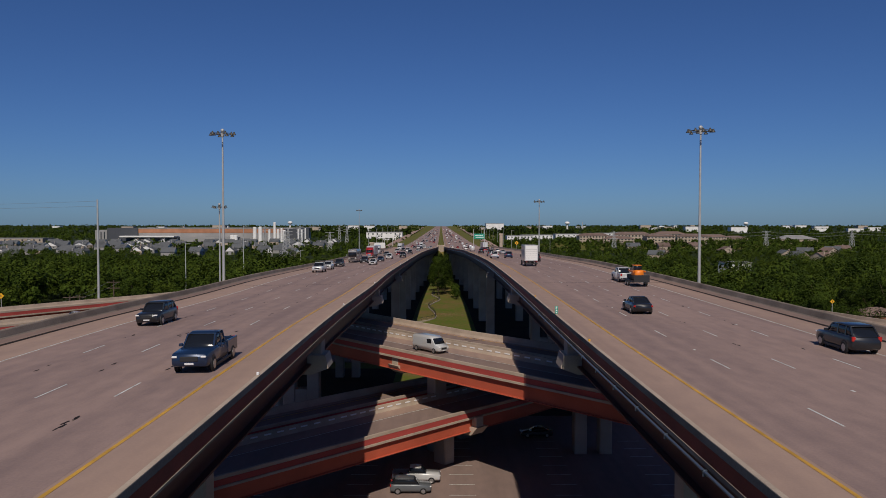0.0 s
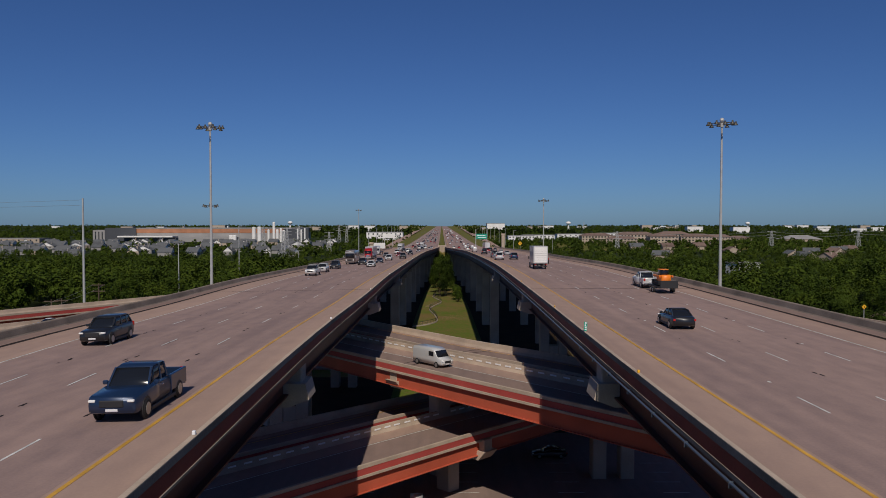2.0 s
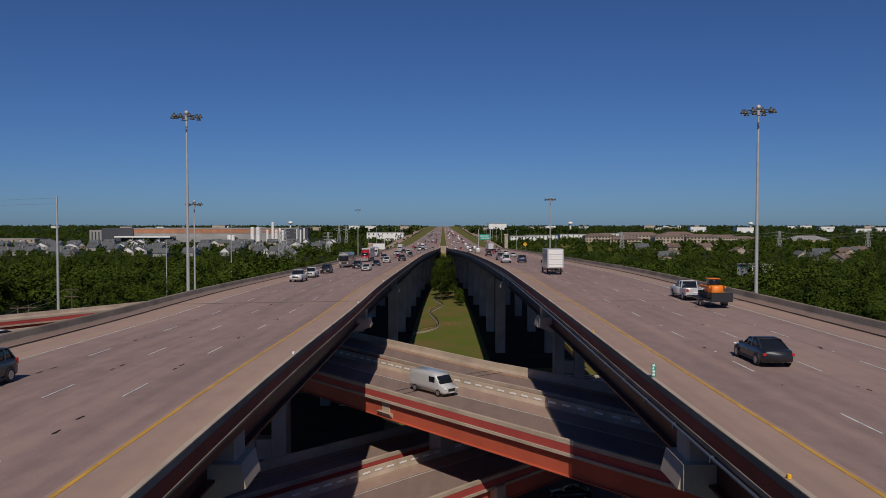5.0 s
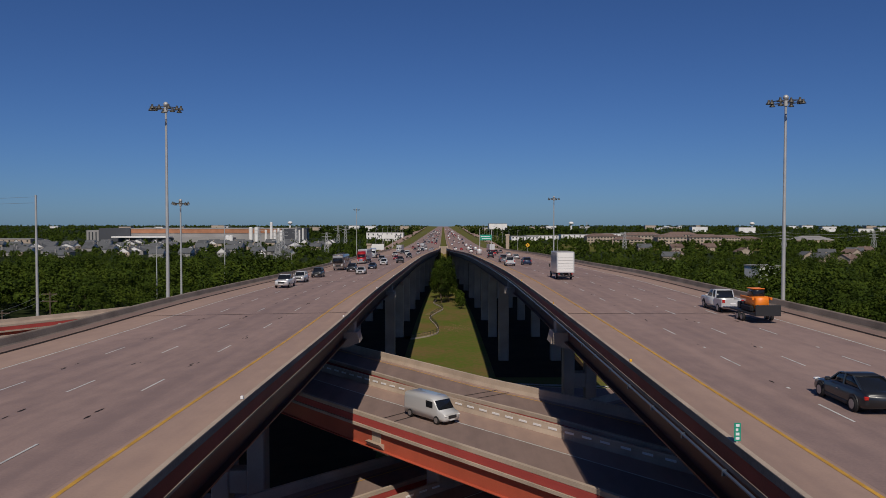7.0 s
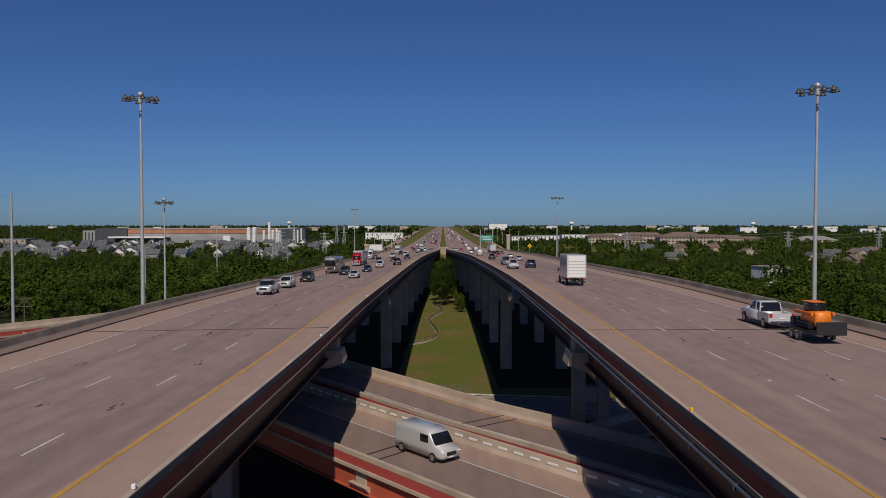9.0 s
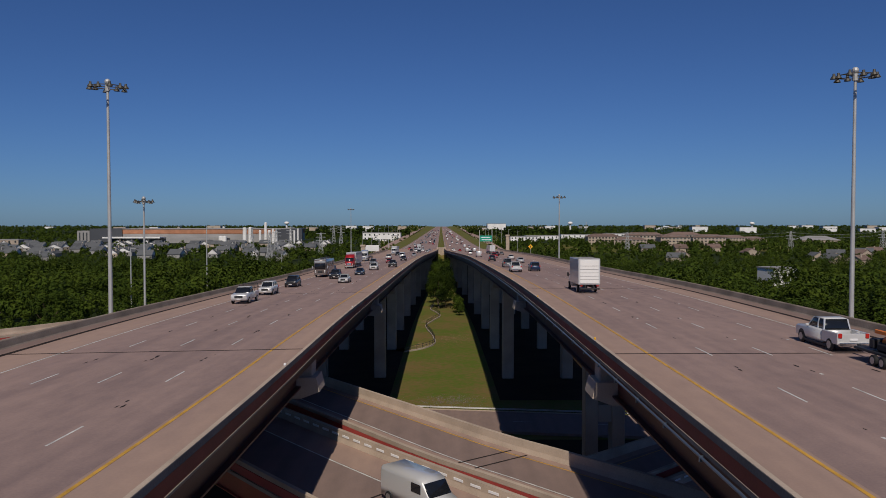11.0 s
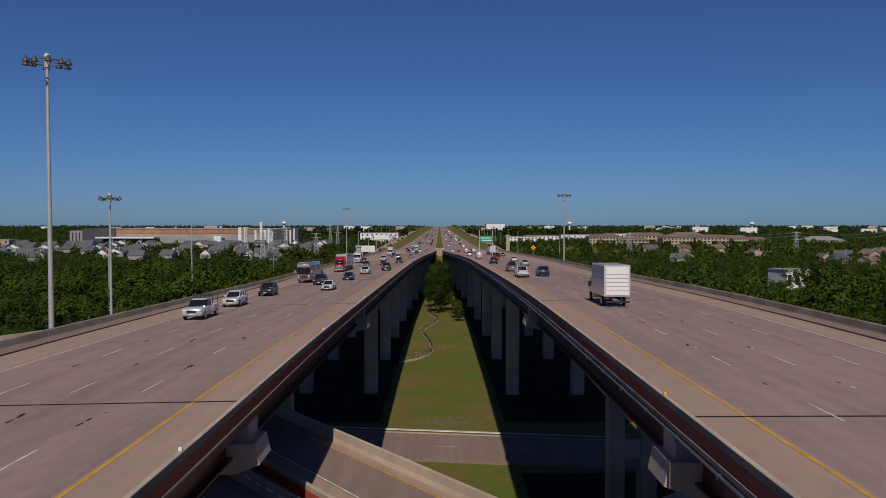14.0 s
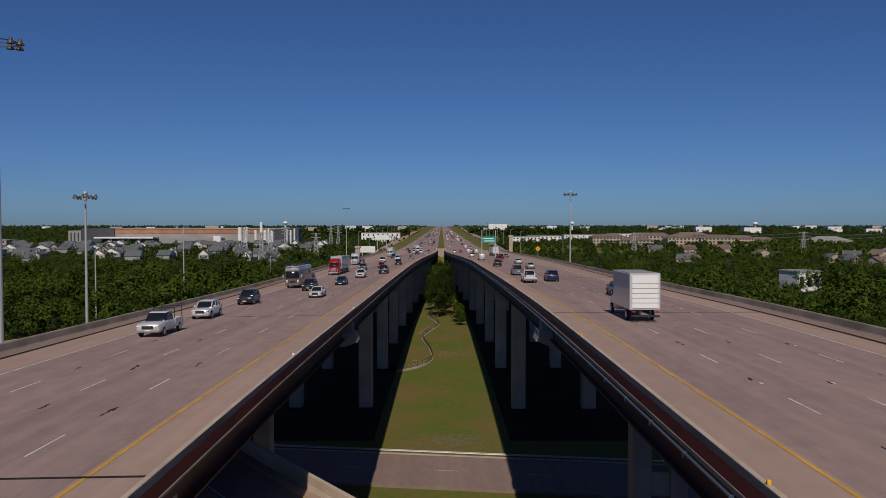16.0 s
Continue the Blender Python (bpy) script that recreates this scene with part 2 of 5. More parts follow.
def deck_point(side, offset, y, up=0.0):
    """A point of the deck, offset metres outward from the inner parapet's face."""
    return (side * (INNER[side](y) + offset), y, DECK_Z[side](y) + FALL[side] * (offset - 6) + up)


def width(side, y):
    return OUTER[side](y) - INNER[side](y)


def ground_z(x, y):
    z = -2.6 + 6.5 * smooth(480, 1300, y) + max(0, y - 1300) * 0.0032 + 5.0 * math.exp(-((x - 300) / 190) ** 2 - ((y - 960) / 160) ** 2)
    if y > 540:
        w = smooth(72, 36, abs(x)) * smooth(560, 606, y) if abs(x) > 0 else smooth(585, 606, y)
        z += (DECK_Z[-1](y) - 0.6 - z) * w
    return z


# ---------------------------------------------------------------- ground
gx = [-4500, -3000, -2000, -1400, -1000, -700, -500, -380, -280, -200, -150, -120, -100, -85, -70, -60, -50, -42, -36, -30, -20, -10, 0]
gx = gx + [-v for v in reversed(gx[:-1])]
gy = [-600, -300, -150, -80] + list(range(-40, 280, 20)) + list(range(280, 560, 40)) + list(range(560, 640, 10)) + [680, 740, 800, 900, 1000, 1200, 1500, 2000, 2600, 3300, 4200, 4900]
gv = [(x, y, ground_z(x, y)) for y in gy for x in gx]
gf = [(j * len(gx) + i, j * len(gx) + i + 1, (j + 1) * len(gx) + i + 1, (j + 1) * len(gx) + i) for j in range(len(gy) - 1) for i in range(len(gx) - 1)]
ground = tagged(mesh("ground", gv, gf, M_GRASS), "mown green and brown grass on level ground", "ground", kind="structure")

# the freeway below and the frontage road
def flat_road(name, line, half, mat, label):
    ob = sweep(name, line, [(-half, 0), (half, 0), (half, -0.5), (-half, -0.5)], mat)
    return tagged(ob, label, "road", kind="structure")

FREEWAY_Z, FRONTAGE_Z = -1.2, -2.2
freeway = flat_road("road", [(x, 88, FREEWAY_Z) for x in range(-400, 401, 25)], 36, M_ROAD, "wide concrete freeway below the bridges")
frontage = flat_road("road", [(x, 183 - 0.14 * x, FRONTAGE_Z) for x in range(-300, 301, 25)], 6.2, M_ROAD, "two-lane concrete frontage road beside mown grass")


def stripe_mesh(name, length, wide, mat):
    me = bpy.data.meshes.new(name)
    h, w = length / 2, wide / 2
    me.from_pydata([(-w, -h, 0), (w, -h, 0), (w, h, 0), (-w, h, 0), (-w, -h, -0.006), (w, -h, -0.006), (w, h, -0.006), (-w, h, -0.006)], [],
                   [(0, 1, 2, 3), (0, 4, 5, 1), (1, 5, 6, 2), (2, 6, 7, 3), (3, 7, 4, 0)])
    me.materials.append(mat)
    return me


def put(name, me, parent, m):
    ob = new(name, me)
    ob.parent = parent
    ob.matrix_basis = (parent.matrix_basis.inverted() if parent else Matrix()) @ m
    return ob


DASH = stripe_mesh("lane_dash", 3.05, 0.1, M_WHITE)
for row in range(-4, 7):
    yy = 88 + 3.66 * row
    for k in range(-3, 4):
        put("lane_dash", DASH, freeway, pose(12.19 * k + 2.5, yy - 0.6, FREEWAY_Z + 0.012, 0, 0, 90))
for k in range(-5, 6):
    put("lane_dash", DASH, frontage, pose(12.19 * k + 1, 183 - 0.14 * (12.19 * k + 1), FRONTAGE_Z + 0.012, 0, 0, 82))

# ---------------------------------------------------------------- the two high bridges
STATIONS = [-60 + 8 * i for i in range(83)] + [BRIDGE_END]
JOINTS = {-1: (57, 109.2, 163, 220, 293), 1: (57, 104.2, 155, 219, 296)}


def patch_mesh(seed):
    """A dark tar scab, as left where a road stud came off."""
    rnd = random.Random(seed)
    w, l, n = rnd.uniform(0.035, 0.085), rnd.uniform(0.25, 0.8), 11
    verts = []
    for i in range(n):
        a = 2 * math.pi * i / n
        verts.append((w * math.cos(a) * rnd.uniform(0.3, 1.4), l * 0.5 * math.sin(a) * rnd.uniform(0.6, 1.25), 0))
    me = bpy.data.meshes.new("tar_patch")
    me.from_pydata(verts, [], [tuple(range(n))])
    me.materials.append(M_TAR)
    return me


PATCHES = [patch_mesh(i) for i in range(6)]
SPALL = stripe_mesh("stud", 0.3, 0.14, M_WHITE)


def on_deck(side, offset, y, up):
    x, yy, z = deck_point(side, offset, y, up)
    slope = math.degrees(math.atan2(DECK_Z[side](y + 2) - DECK_Z[side](y - 2), 4))
    turn = math.degrees(math.atan2(-side * (INNER[side](y + 2) - INNER[side](y - 2)), 4))
    return pose(x, yy, z, slope, -side * math.degrees(math.atan(FALL[side])), turn)


for side in (-1, 1):
    bridge = empty("highway_bridge", side * 20, 0, 21, "high concrete highway bridge on dark red steel girders", "bridge", "twin highway bridges")
    base = Vector(bridge.location)
    s = side

    def line(offset, up=0.0):
        return [Vector(deck_point(side, offset if offset < 18 else offset - 21.2 + width(side, y), y, up)) - base for y in STATIONS]

    def sec(points):
        return [(s * a, b) for a, b in points]

    # slab
    c0 = -0.66 if side < 0 else -0.48
    verts, faces = [], []
    for y in STATIONS:
        w = width(side, y)
        for o, u in ((c0, 0), (0, 0), (w * 0.5, 0), (w, 0), (w + 0.5, -0.1), (w + 0.5, -0.45), (1.5, -0.45), (c0, -0.38)):
            verts.append(Vector(deck_point(side, o, y, u)) - base)
    for i in range(len(STATIONS) - 1):
        for j in range(8):
            q = (j + 1) % 8
            faces.append((i * 8 + j, i * 8 + q, i * 8 + 8 + q, i * 8 + 8 + j))
    mesh("deck", verts, faces, M_DECK, bridge)
    lanes = LANES[side]
    verts, faces = [], []
    for y in STATIONS:
        verts += [Vector(deck_point(side, lanes[0] + 0.25, y, 0.005)) - base, Vector(deck_point(side, lanes[4] - 0.2, y, 0.005)) - base]
    faces = [(2 * i, 2 * i + 1, 2 * i + 3, 2 * i + 2) for i in range(len(STATIONS) - 1)]
    mesh("lane_surface", verts, faces, M_LANE, bridge)
    # inner parapet: narrow pale cap, outer face greyed as in shade, maroon band, thin ledge
    cap = -0.48 if side < 0 else -0.30
    sweep("parapet", line(0), sec([(cap + 0.2, 0.003), (cap + 0.12, 0.3), (cap + 0.01, 0.80), (cap - 0.01, 0.86), (cap - 0.20, 0.86), (cap - 0.20, 0.003)]), M_PARAPET, bridge)
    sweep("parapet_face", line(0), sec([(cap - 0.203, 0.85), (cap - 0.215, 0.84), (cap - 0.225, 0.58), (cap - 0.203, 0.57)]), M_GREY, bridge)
    sweep("fascia_band", line(0), sec([(cap - 0.203, 0.567), (cap - 0.215, 0.567), (cap - 0.225, 0.05), (cap - 0.203, 0.05)]), M_MAROON, bridge)
    drop = 0.09 if side < 0 else 0.17
    sweep("ledge", line(0), sec([(cap - 0.203, 0.046), (cap - 0.262, 0.04), (cap - 0.266, 0.04 - drop), (cap - 0.203, 0.03 - drop)]), M_RAIL, bridge)
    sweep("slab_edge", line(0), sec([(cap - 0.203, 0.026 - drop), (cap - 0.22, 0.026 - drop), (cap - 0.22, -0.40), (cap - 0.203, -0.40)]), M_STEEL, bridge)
    sweep("outer_parapet", line(21.2), sec([(0, 0.003), (-0.03, 0.28), (0.04, 0.36), (0.17, 0.80), (0.22, 0.86), (0.42, 0.86), (0.44, -0.08)]), M_RAIL, bridge)
    sweep("parapet_foot", line(21.2), sec([(-0.28, 0.004), (-0.20, 0.08), (-0.036, 0.28), (-0.006, 0.004)]), M_DECK, bridge)
    sweep("gutter_stain", line(20.70), sec([(-0.22, 0.014), (0.2, 0.014)]), M_TAR, bridge, closed=False)
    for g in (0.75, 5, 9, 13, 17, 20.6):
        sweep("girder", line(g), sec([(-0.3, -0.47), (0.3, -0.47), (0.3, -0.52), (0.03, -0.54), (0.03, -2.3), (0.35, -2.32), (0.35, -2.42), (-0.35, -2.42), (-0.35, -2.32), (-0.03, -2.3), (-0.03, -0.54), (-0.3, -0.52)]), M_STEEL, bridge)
    sweep("edge_line", line(lanes[0]), sec([(-0.085, 0.012), (0.085, 0.012)]), M_YELLOW, bridge, closed=False)
    sweep("edge_line", line(lanes[4]), sec([(-0.06, 0.012), (0.06, 0.012)]), M_WHITE, bridge, closed=False)
    if side > 0:
        pipe = [Vector(p) + Vector((-0.64, 0, -0.24)) for p in line(0)]
        sweep("conduit", pipe, [(0.055 * math.cos(k * math.pi / 4), 0.055 * math.sin(k * math.pi / 4)) for k in range(8)], M_PIPE, bridge, shade=True)
        me = bpy.data.meshes.new("clamp")
        bm = bmesh.new()
        box(bm, -0.075, -0.025, -0.16, 0.1, 0.025, 0.07)
        bm.to_mesh(me)
        bm.free()
        me.materials.append(M_PIPE)
        for k in range(40):
            x, y, z = deck_point(1, 0, 12 + 4.5 * k)
            put("clamp", me, bridge, pose(x - 0.64, y, z - 0.24))
    # joints across the deck
    for y in JOINTS[side][1:]:
        w = width(side, y)
        a, c = Vector(deck_point(side, 0.02, y, 0.011)), Vector(deck_point(side, w - 0.02, y, 0.011))
        v = [a - base + Vector((0, d, 0)) for d in (-0.1, 0.1)] + [c - base + Vector((0, d, 0)) for d in (0.1, -0.1)]
        mesh("expansion_joint", v, [(0, 1, 2, 3)], M_TAR, bridge)
    # lane dashes with the scabs of lost studs between them
    rnd = random.Random(5 + side)
    for li, off in enumerate(lanes[1:4]):
        for k in range(46):
            if side < 0:
                y = 49.45 + 12.65 * (k - 7) if k < 12 else 113.3 + 12.19 * (k - 12)
            else:
                y = 56.2 + 12.19 * (k - 7)
            put("lane_dash", DASH, bridge, on_deck(side, off, y, 0.014))
            if k < 19 and rnd.random() < 0.85:
                for n in range(rnd.randint(2, 5) if side < 0 else rnd.randint(1, 2)):
                    put("tar_patch", PATCHES[rnd.randrange(6)], bridge, on_deck(side, off + rnd.uniform(-0.15, 0.15), y + 6.1 + rnd.uniform(-1.2, 1.2), 0.0125 + 0.0004 * n))
            if k < 26 and side > 0 and rnd.random() < 0.6:
                put("stud", SPALL, bridge, on_deck(side, off + 0.15, y + 4.9, 0.014))
    # markers on the parapet
    me = bpy.data.meshes.new("reflector")
    bm = bmesh.new()
    box(bm, -0.06, -0.06, 0, 0.06, 0.06, 0.14, 0.02)
    bm.to_mesh(me)
    bm.free()
    me.materials.append(M_SIGN_YELLOW if side > 0 else M_SIGN_WHITE)
    for k in range(9):
        put("reflector", me, bridge, pose(*deck_point(side, cap - 0.1, (47 + 28.7 * k) if side > 0 else (35.4 + 31.3 * k), 0.858)))

# debris along the foot of the parapet
for y0 in (66, 93, 122):
    rnd = random.Random(y0)
    verts, faces = [], []
    for i in range(26):
        o, y = rnd.uniform(-0.1, 0.3), y0 + rnd.gauss(0, 1.6)
        k = len(verts)
        r = rnd.uniform(0.05, 0.2)
        for j in range(6):
            a = j * math.pi / 3
            verts.append(deck_point(1, o + r * 0.5 * math.cos(a), y + 1.4 * r * math.sin(a), 0.009 + 0.01 * rnd.random()))
        verts.append(deck_point(1, o, y, 0.03 + 0.3 * r * rnd.random()))
        faces += [(k + j, k + (j + 1) % 6, k + 6) for j in range(6)]
    tagged(mesh("debris", verts, faces, M_SILT), "loose dark brown dirt along the parapet foot", "debris", kind="stuff")

# ---------------------------------------------------------------- connector ramps
PANEL = bpy.data.meshes.new("marker_panel")
bm = bmesh.new()
box(bm, -0.46, -0.02, -0.085, 0.46, 0.02, 0.085, 0.01)
bm.to_mesh(PANEL)
bm.free()
PANEL.materials.append(M_SIGN_WHITE)


def ramp(centre, half, z_girder, label, panels=None, lines=(2.0, 1.2), shoulders=(1.0, 1.0)):
    r = empty("connector_ramp", *centre[len(centre) // 2], label, "ramp", "connector ramps")
    base = Vector(r.location)
    ln = [Vector(p) - base for p in centre]
    sweep("deck", ln, [(-half, 0), (half, 0), (half, -0.35), (-half, -0.35)], M_ROAD, r)
    for sg in (-1, 1):
        sweep("parapet", ln, [(sg * (half - 0.48), 0.003), (sg * (half - 0.36), 0.35), (sg * (half - 0.32), 0.88), (sg * half, 0.88), (sg * half, 0.56), (sg * (half - 0.04), 0.53), (sg * (half - 0.04), 0.003)], M_PARAPET, r)
        sweep("fascia_band", ln, [(sg * (half - 0.035), 0.52), (sg * (half + 0.02), 0.52), (sg * (half + 0.02), -0.06), (sg * (half - 0.035), -0.06)], M_BAND, r)
        sweep("ledge", ln, [(sg * (half + 0.004), -0.08), (sg * (half + 0.14), -0.08), (sg * (half + 0.14), -0.32), (sg * (half + 0.004), -0.34)], M_PARAPET, r)
        sweep("shoulder", ln, [(sg * (half - 0.49), 0.004), (sg * (half - 0.49 - shoulders[sg > 0]), 0.004)], M_DECK, r, closed=False)
        g = sg * (half - 0.32)
        sweep("girder", ln, [(g - 0.25, -0.36), (g + 0.25, -0.36), (g + 0.25, -0.42), (g + 0.03, -0.44), (g + 0.03, -z_girder + 0.08), (g + 0.25, -z_girder + 0.06), (g + 0.25, -z_girder), (g - 0.25, -z_girder), (g - 0.25, -z_girder + 0.06), (g - 0.03, -z_girder + 0.08), (g - 0.03, -0.44), (g - 0.25, -0.42)], M_RED, r)
    if lines[0]:
        sweep("edge_line", ln, [(-half + lines[0], 0.009), (-half + lines[0] + 0.13, 0.009)], M_YELLOW if lines[1] else M_WHITE, r, closed=False)
    if lines[1]:
        sweep("edge_line", ln, [(half - lines[1], 0.009), (half - lines[1] - 0.13, 0.009)], M_WHITE, r, closed=False)
    if panels:
        sg, lo, hi = panels
        run = 0.0
        for a, c in zip(ln[:-1], ln[1:]):
            d = c - a
            side_v = Vector((d.y, -d.x, 0)).normalized()
            n = int(d.length / 1.45)
            for k in range(n):
                p = a + d * ((k + 0.5) / n) + side_v * sg * (half - 0.37)
                if lo <= p.x + base.x <= hi:
                    ob = new("marker_panel", PANEL)
                    ob.parent = r
                    ob.matrix_basis = Matrix.Translation(p + Vector((0, 0, 0.55))) @ pose(0, 0, 0, 0, 0, math.degrees(math.atan2(d.y, d.x)))
    return r


def bent(points, step=6.0):
    """A smooth line through a few points."""
    out = []
    pts = [Vector(p) for p in points]
    pts = [2 * pts[0] - pts[1]] + pts + [2 * pts[-1] - pts[-2]]
    for i in range(1, len(pts) - 2):
        a, b, c, d = pts[i - 1:i + 3]
        n = max(2, int((c - b).length / step))
        for k in range(n):
            t = k / n
            out.append(0.5 * ((2 * b) + (c - a) * t + (2 * a - 5 * b + 4 * c - d) * t * t + (3 * b - a - 3 * c + d) * t ** 3))
    out.append(pts[-2])
    return [tuple(v) for v in out]


def shifted(line, by):
    out = []
    for i, p in enumerate(line):
        d = (Vector(line[min(i + 1, len(line) - 1)]) - Vector(line[max(i - 1, 0)])).to_2d().normalized()
        out.append((p[0] + d.y * by, p[1] - d.x * by, p[2]))
    return out


UP = bent([(-60, 165, 12.8), (-30, 136, 12.8), (-8.6, 110.8, 12.8), (9, 90.3, 12.8), (30, 66, 12.8), (70, 30, 11), (120, 0, 8)])
UP2 = bent([(-41, 173, 12.8), (-22.5, 146, 12.8), (-5.2, 122.9, 12.8), (2.75, 112.6, 12.8), (10.5, 104.1, 12.8), (36.7, 72.2, 12.8), (76, 36.5, 11), (126, 6.5, 8)], 4.0)
r1 = ramp(UP, 4.9, 1.95, "concrete connector ramp with red painted girders", panels=(-1, -45, 30), lines=(3.35, 0), shoulders=(2.8, 0.8))
r2 = ramp(UP2, 4.0, 1.95, "narrow concrete connector ramp with beige parapet", lines=(1.25, 2.6), shoulders=(0.7, 2.0))
LOW = bent([(-120, -30, 6), (-60, 35, 6), (-9, 89, 6), (6, 104.2, 6), (30, 128, 6), (70, 160, 5), (130, 200, 2)])
r3 = ramp(LOW, 5.0, 1.9, "low concrete connector ramp with red painted girders", panels=(-1, -60, 25), lines=(2.95, 0), shoulders=(2.3, 0.8))
r4 = ramp(shifted(LOW, -10.4), 3.6, 1.9, "low narrow connector ramp in the bridges' shade")
LEFT = bent([(-43.4, 208.5, 12.8), (-53.2, 188.2, 12.8), (-60.5, 175, 12.8), (-74, 155, 12.8), (-85, 138, 12.8), (-104, 115, 12.6), (-140, 85, 12), (-200, 60, 10)])
ramp(shifted(LEFT, 3.8), 3.8, 1.9, "curved concrete connector ramp with red fascia")
LOWER_LEFT = [(p[0], p[1], p[2] - 0.8) for p in shifted(LEFT, -10.2)]
ramp(LOWER_LEFT, 3.8, 1.9, "curved concrete connector ramp with red fascia")
RIGHT = bent([(60, 235, 12.8), (66, 180, 12.8), (71, 150, 12.8), (78, 125, 12.8), (95, 95, 12.4), (130, 65, 11.5), (190, 40, 10)])
ramp(shifted(RIGHT, 4), 3.8, 1.9, "curved concrete connector ramp with red fascia")
# expansion joints on the crossing ramps
for r, at, half, turn in ((r1, (-4.0, 105.3, 12.8), 4.3, 49), (r1, (-3.0, 104.15, 12.8), 4.3, 49), (r2, (2.5, 112.85, 12.8), 3.4, 37), (r2, (3.55, 111.6, 12.8), 3.4, 37)):
    w = Vector((math.cos(radians(turn)), math.sin(radians(turn)), 0))
    u = Vector((w.y, -w.x, 0))
    c = Vector(at) - Vector(r.location) + Vector((0, 0, 0.011))
    mesh("expansion_joint", [c - w * half - u * 0.09, c - w * half + u * 0.09, c + w * half + u * 0.09, c + w * half - u * 0.09], [(0, 1, 2, 3)], M_TAR, r)


def ramp_pier(at, turn, z_top, half, col, label):
    g = ground_z(at[0], at[1])
    p = empty("ramp_pier", at[0], at[1], g - 0.4, label, "pier", "ramp piers")
    p.rotation_euler = (0, 0, radians(turn))
    h = z_top - p.location.z
    bm = bmesh.new()
    box(bm, -half - 0.35, -0.68, h - 1.6, half + 0.35, 0.68, h - 0.1, 0.08)
    vs = [bm.verts.new(c) for c in ((-half * 0.96, -1.1, h - 2.4), (half * 0.96, -1.1, h - 2.4), (half * 0.96, 1.1, h - 2.4), (-half * 0.96, 1.1, h - 2.4),
                                    (-half - 0.75, -1.1, h - 1.35), (half + 0.75, -1.1, h - 1.35), (half + 0.75, 1.1, h - 1.35), (-half - 0.75, 1.1, h - 1.35))]
    for f in ((3, 2, 1, 0), (4, 5, 6, 7), (0, 1, 5, 4), (1, 2, 6, 5), (2, 3, 7, 6), (3, 0, 4, 7)):
        bm.faces.new([vs[i] for i in f])
    part("cap", bm, M_PARAPET, p)
    bm = bmesh.new()
    box(bm, col - 1.1, -0.9, 0, col + 1.1, 0.9, h - 2.403, 0.15)
    part("column", bm, M_COLUMN, p)


ramp_pier((-2.1, 104.1), 40.5, 12.8, 4.9, 2.0, "beige concrete pier under the upper connector ramp")
ramp_pier((-28.0, 134.0), 42, 12.8, 4.9, 0, "beige concrete pier under the upper connector ramp")
ramp_pier((24.5, 72.5), 41, 12.8, 4.9, 0, "beige concrete pier under the upper connector ramp")
ramp_pier((3.3, 111.8), 38, 12.8, 4.0, 0, "beige concrete pier under the narrow ramp")
ramp_pier((1.1, 99.2), -45, 6.0, 5.0, -1, "low beige concrete pier under the connector ramp")
ramp_pier((-26, 71), -45, 6.0, 5.0, 0, "low beige concrete pier under the connector ramp")
ramp_pier((-65.5, 166), 58, 12.0, 7.0, 0, "concrete pier under the curved ramps")

# orange plate on the ramp's girder
e = empty("warning_plate", -11.3, 108.0, 11.6, "orange rectangular plate on the ramp's girder", "sign")
e.rotation_euler = (0, 0, radians(-49.5))
bm = bmesh.new()
box(bm, -0.8, -0.45, -0.45, 0.8, -0.40, 0.45, 0.01)
part("panel", bm, M_ORANGE, e)
for k in range(2):
    bm = bmesh.new()
    box(bm, -0.55, -0.46, 0.1 - 0.32 * k, 0.55 - 0.2 * k, -0.452, 0.24 - 0.32 * k)
    part("text_bar", bm, M_TRIM, e)
for dx in (-0.5, 0.5):
    bm = bmesh.new()
    box(bm, dx - 0.04, -0.40, -0.3, dx + 0.04, 0.02, 0.3)
    part("bracket", bm, M_POLE, e)

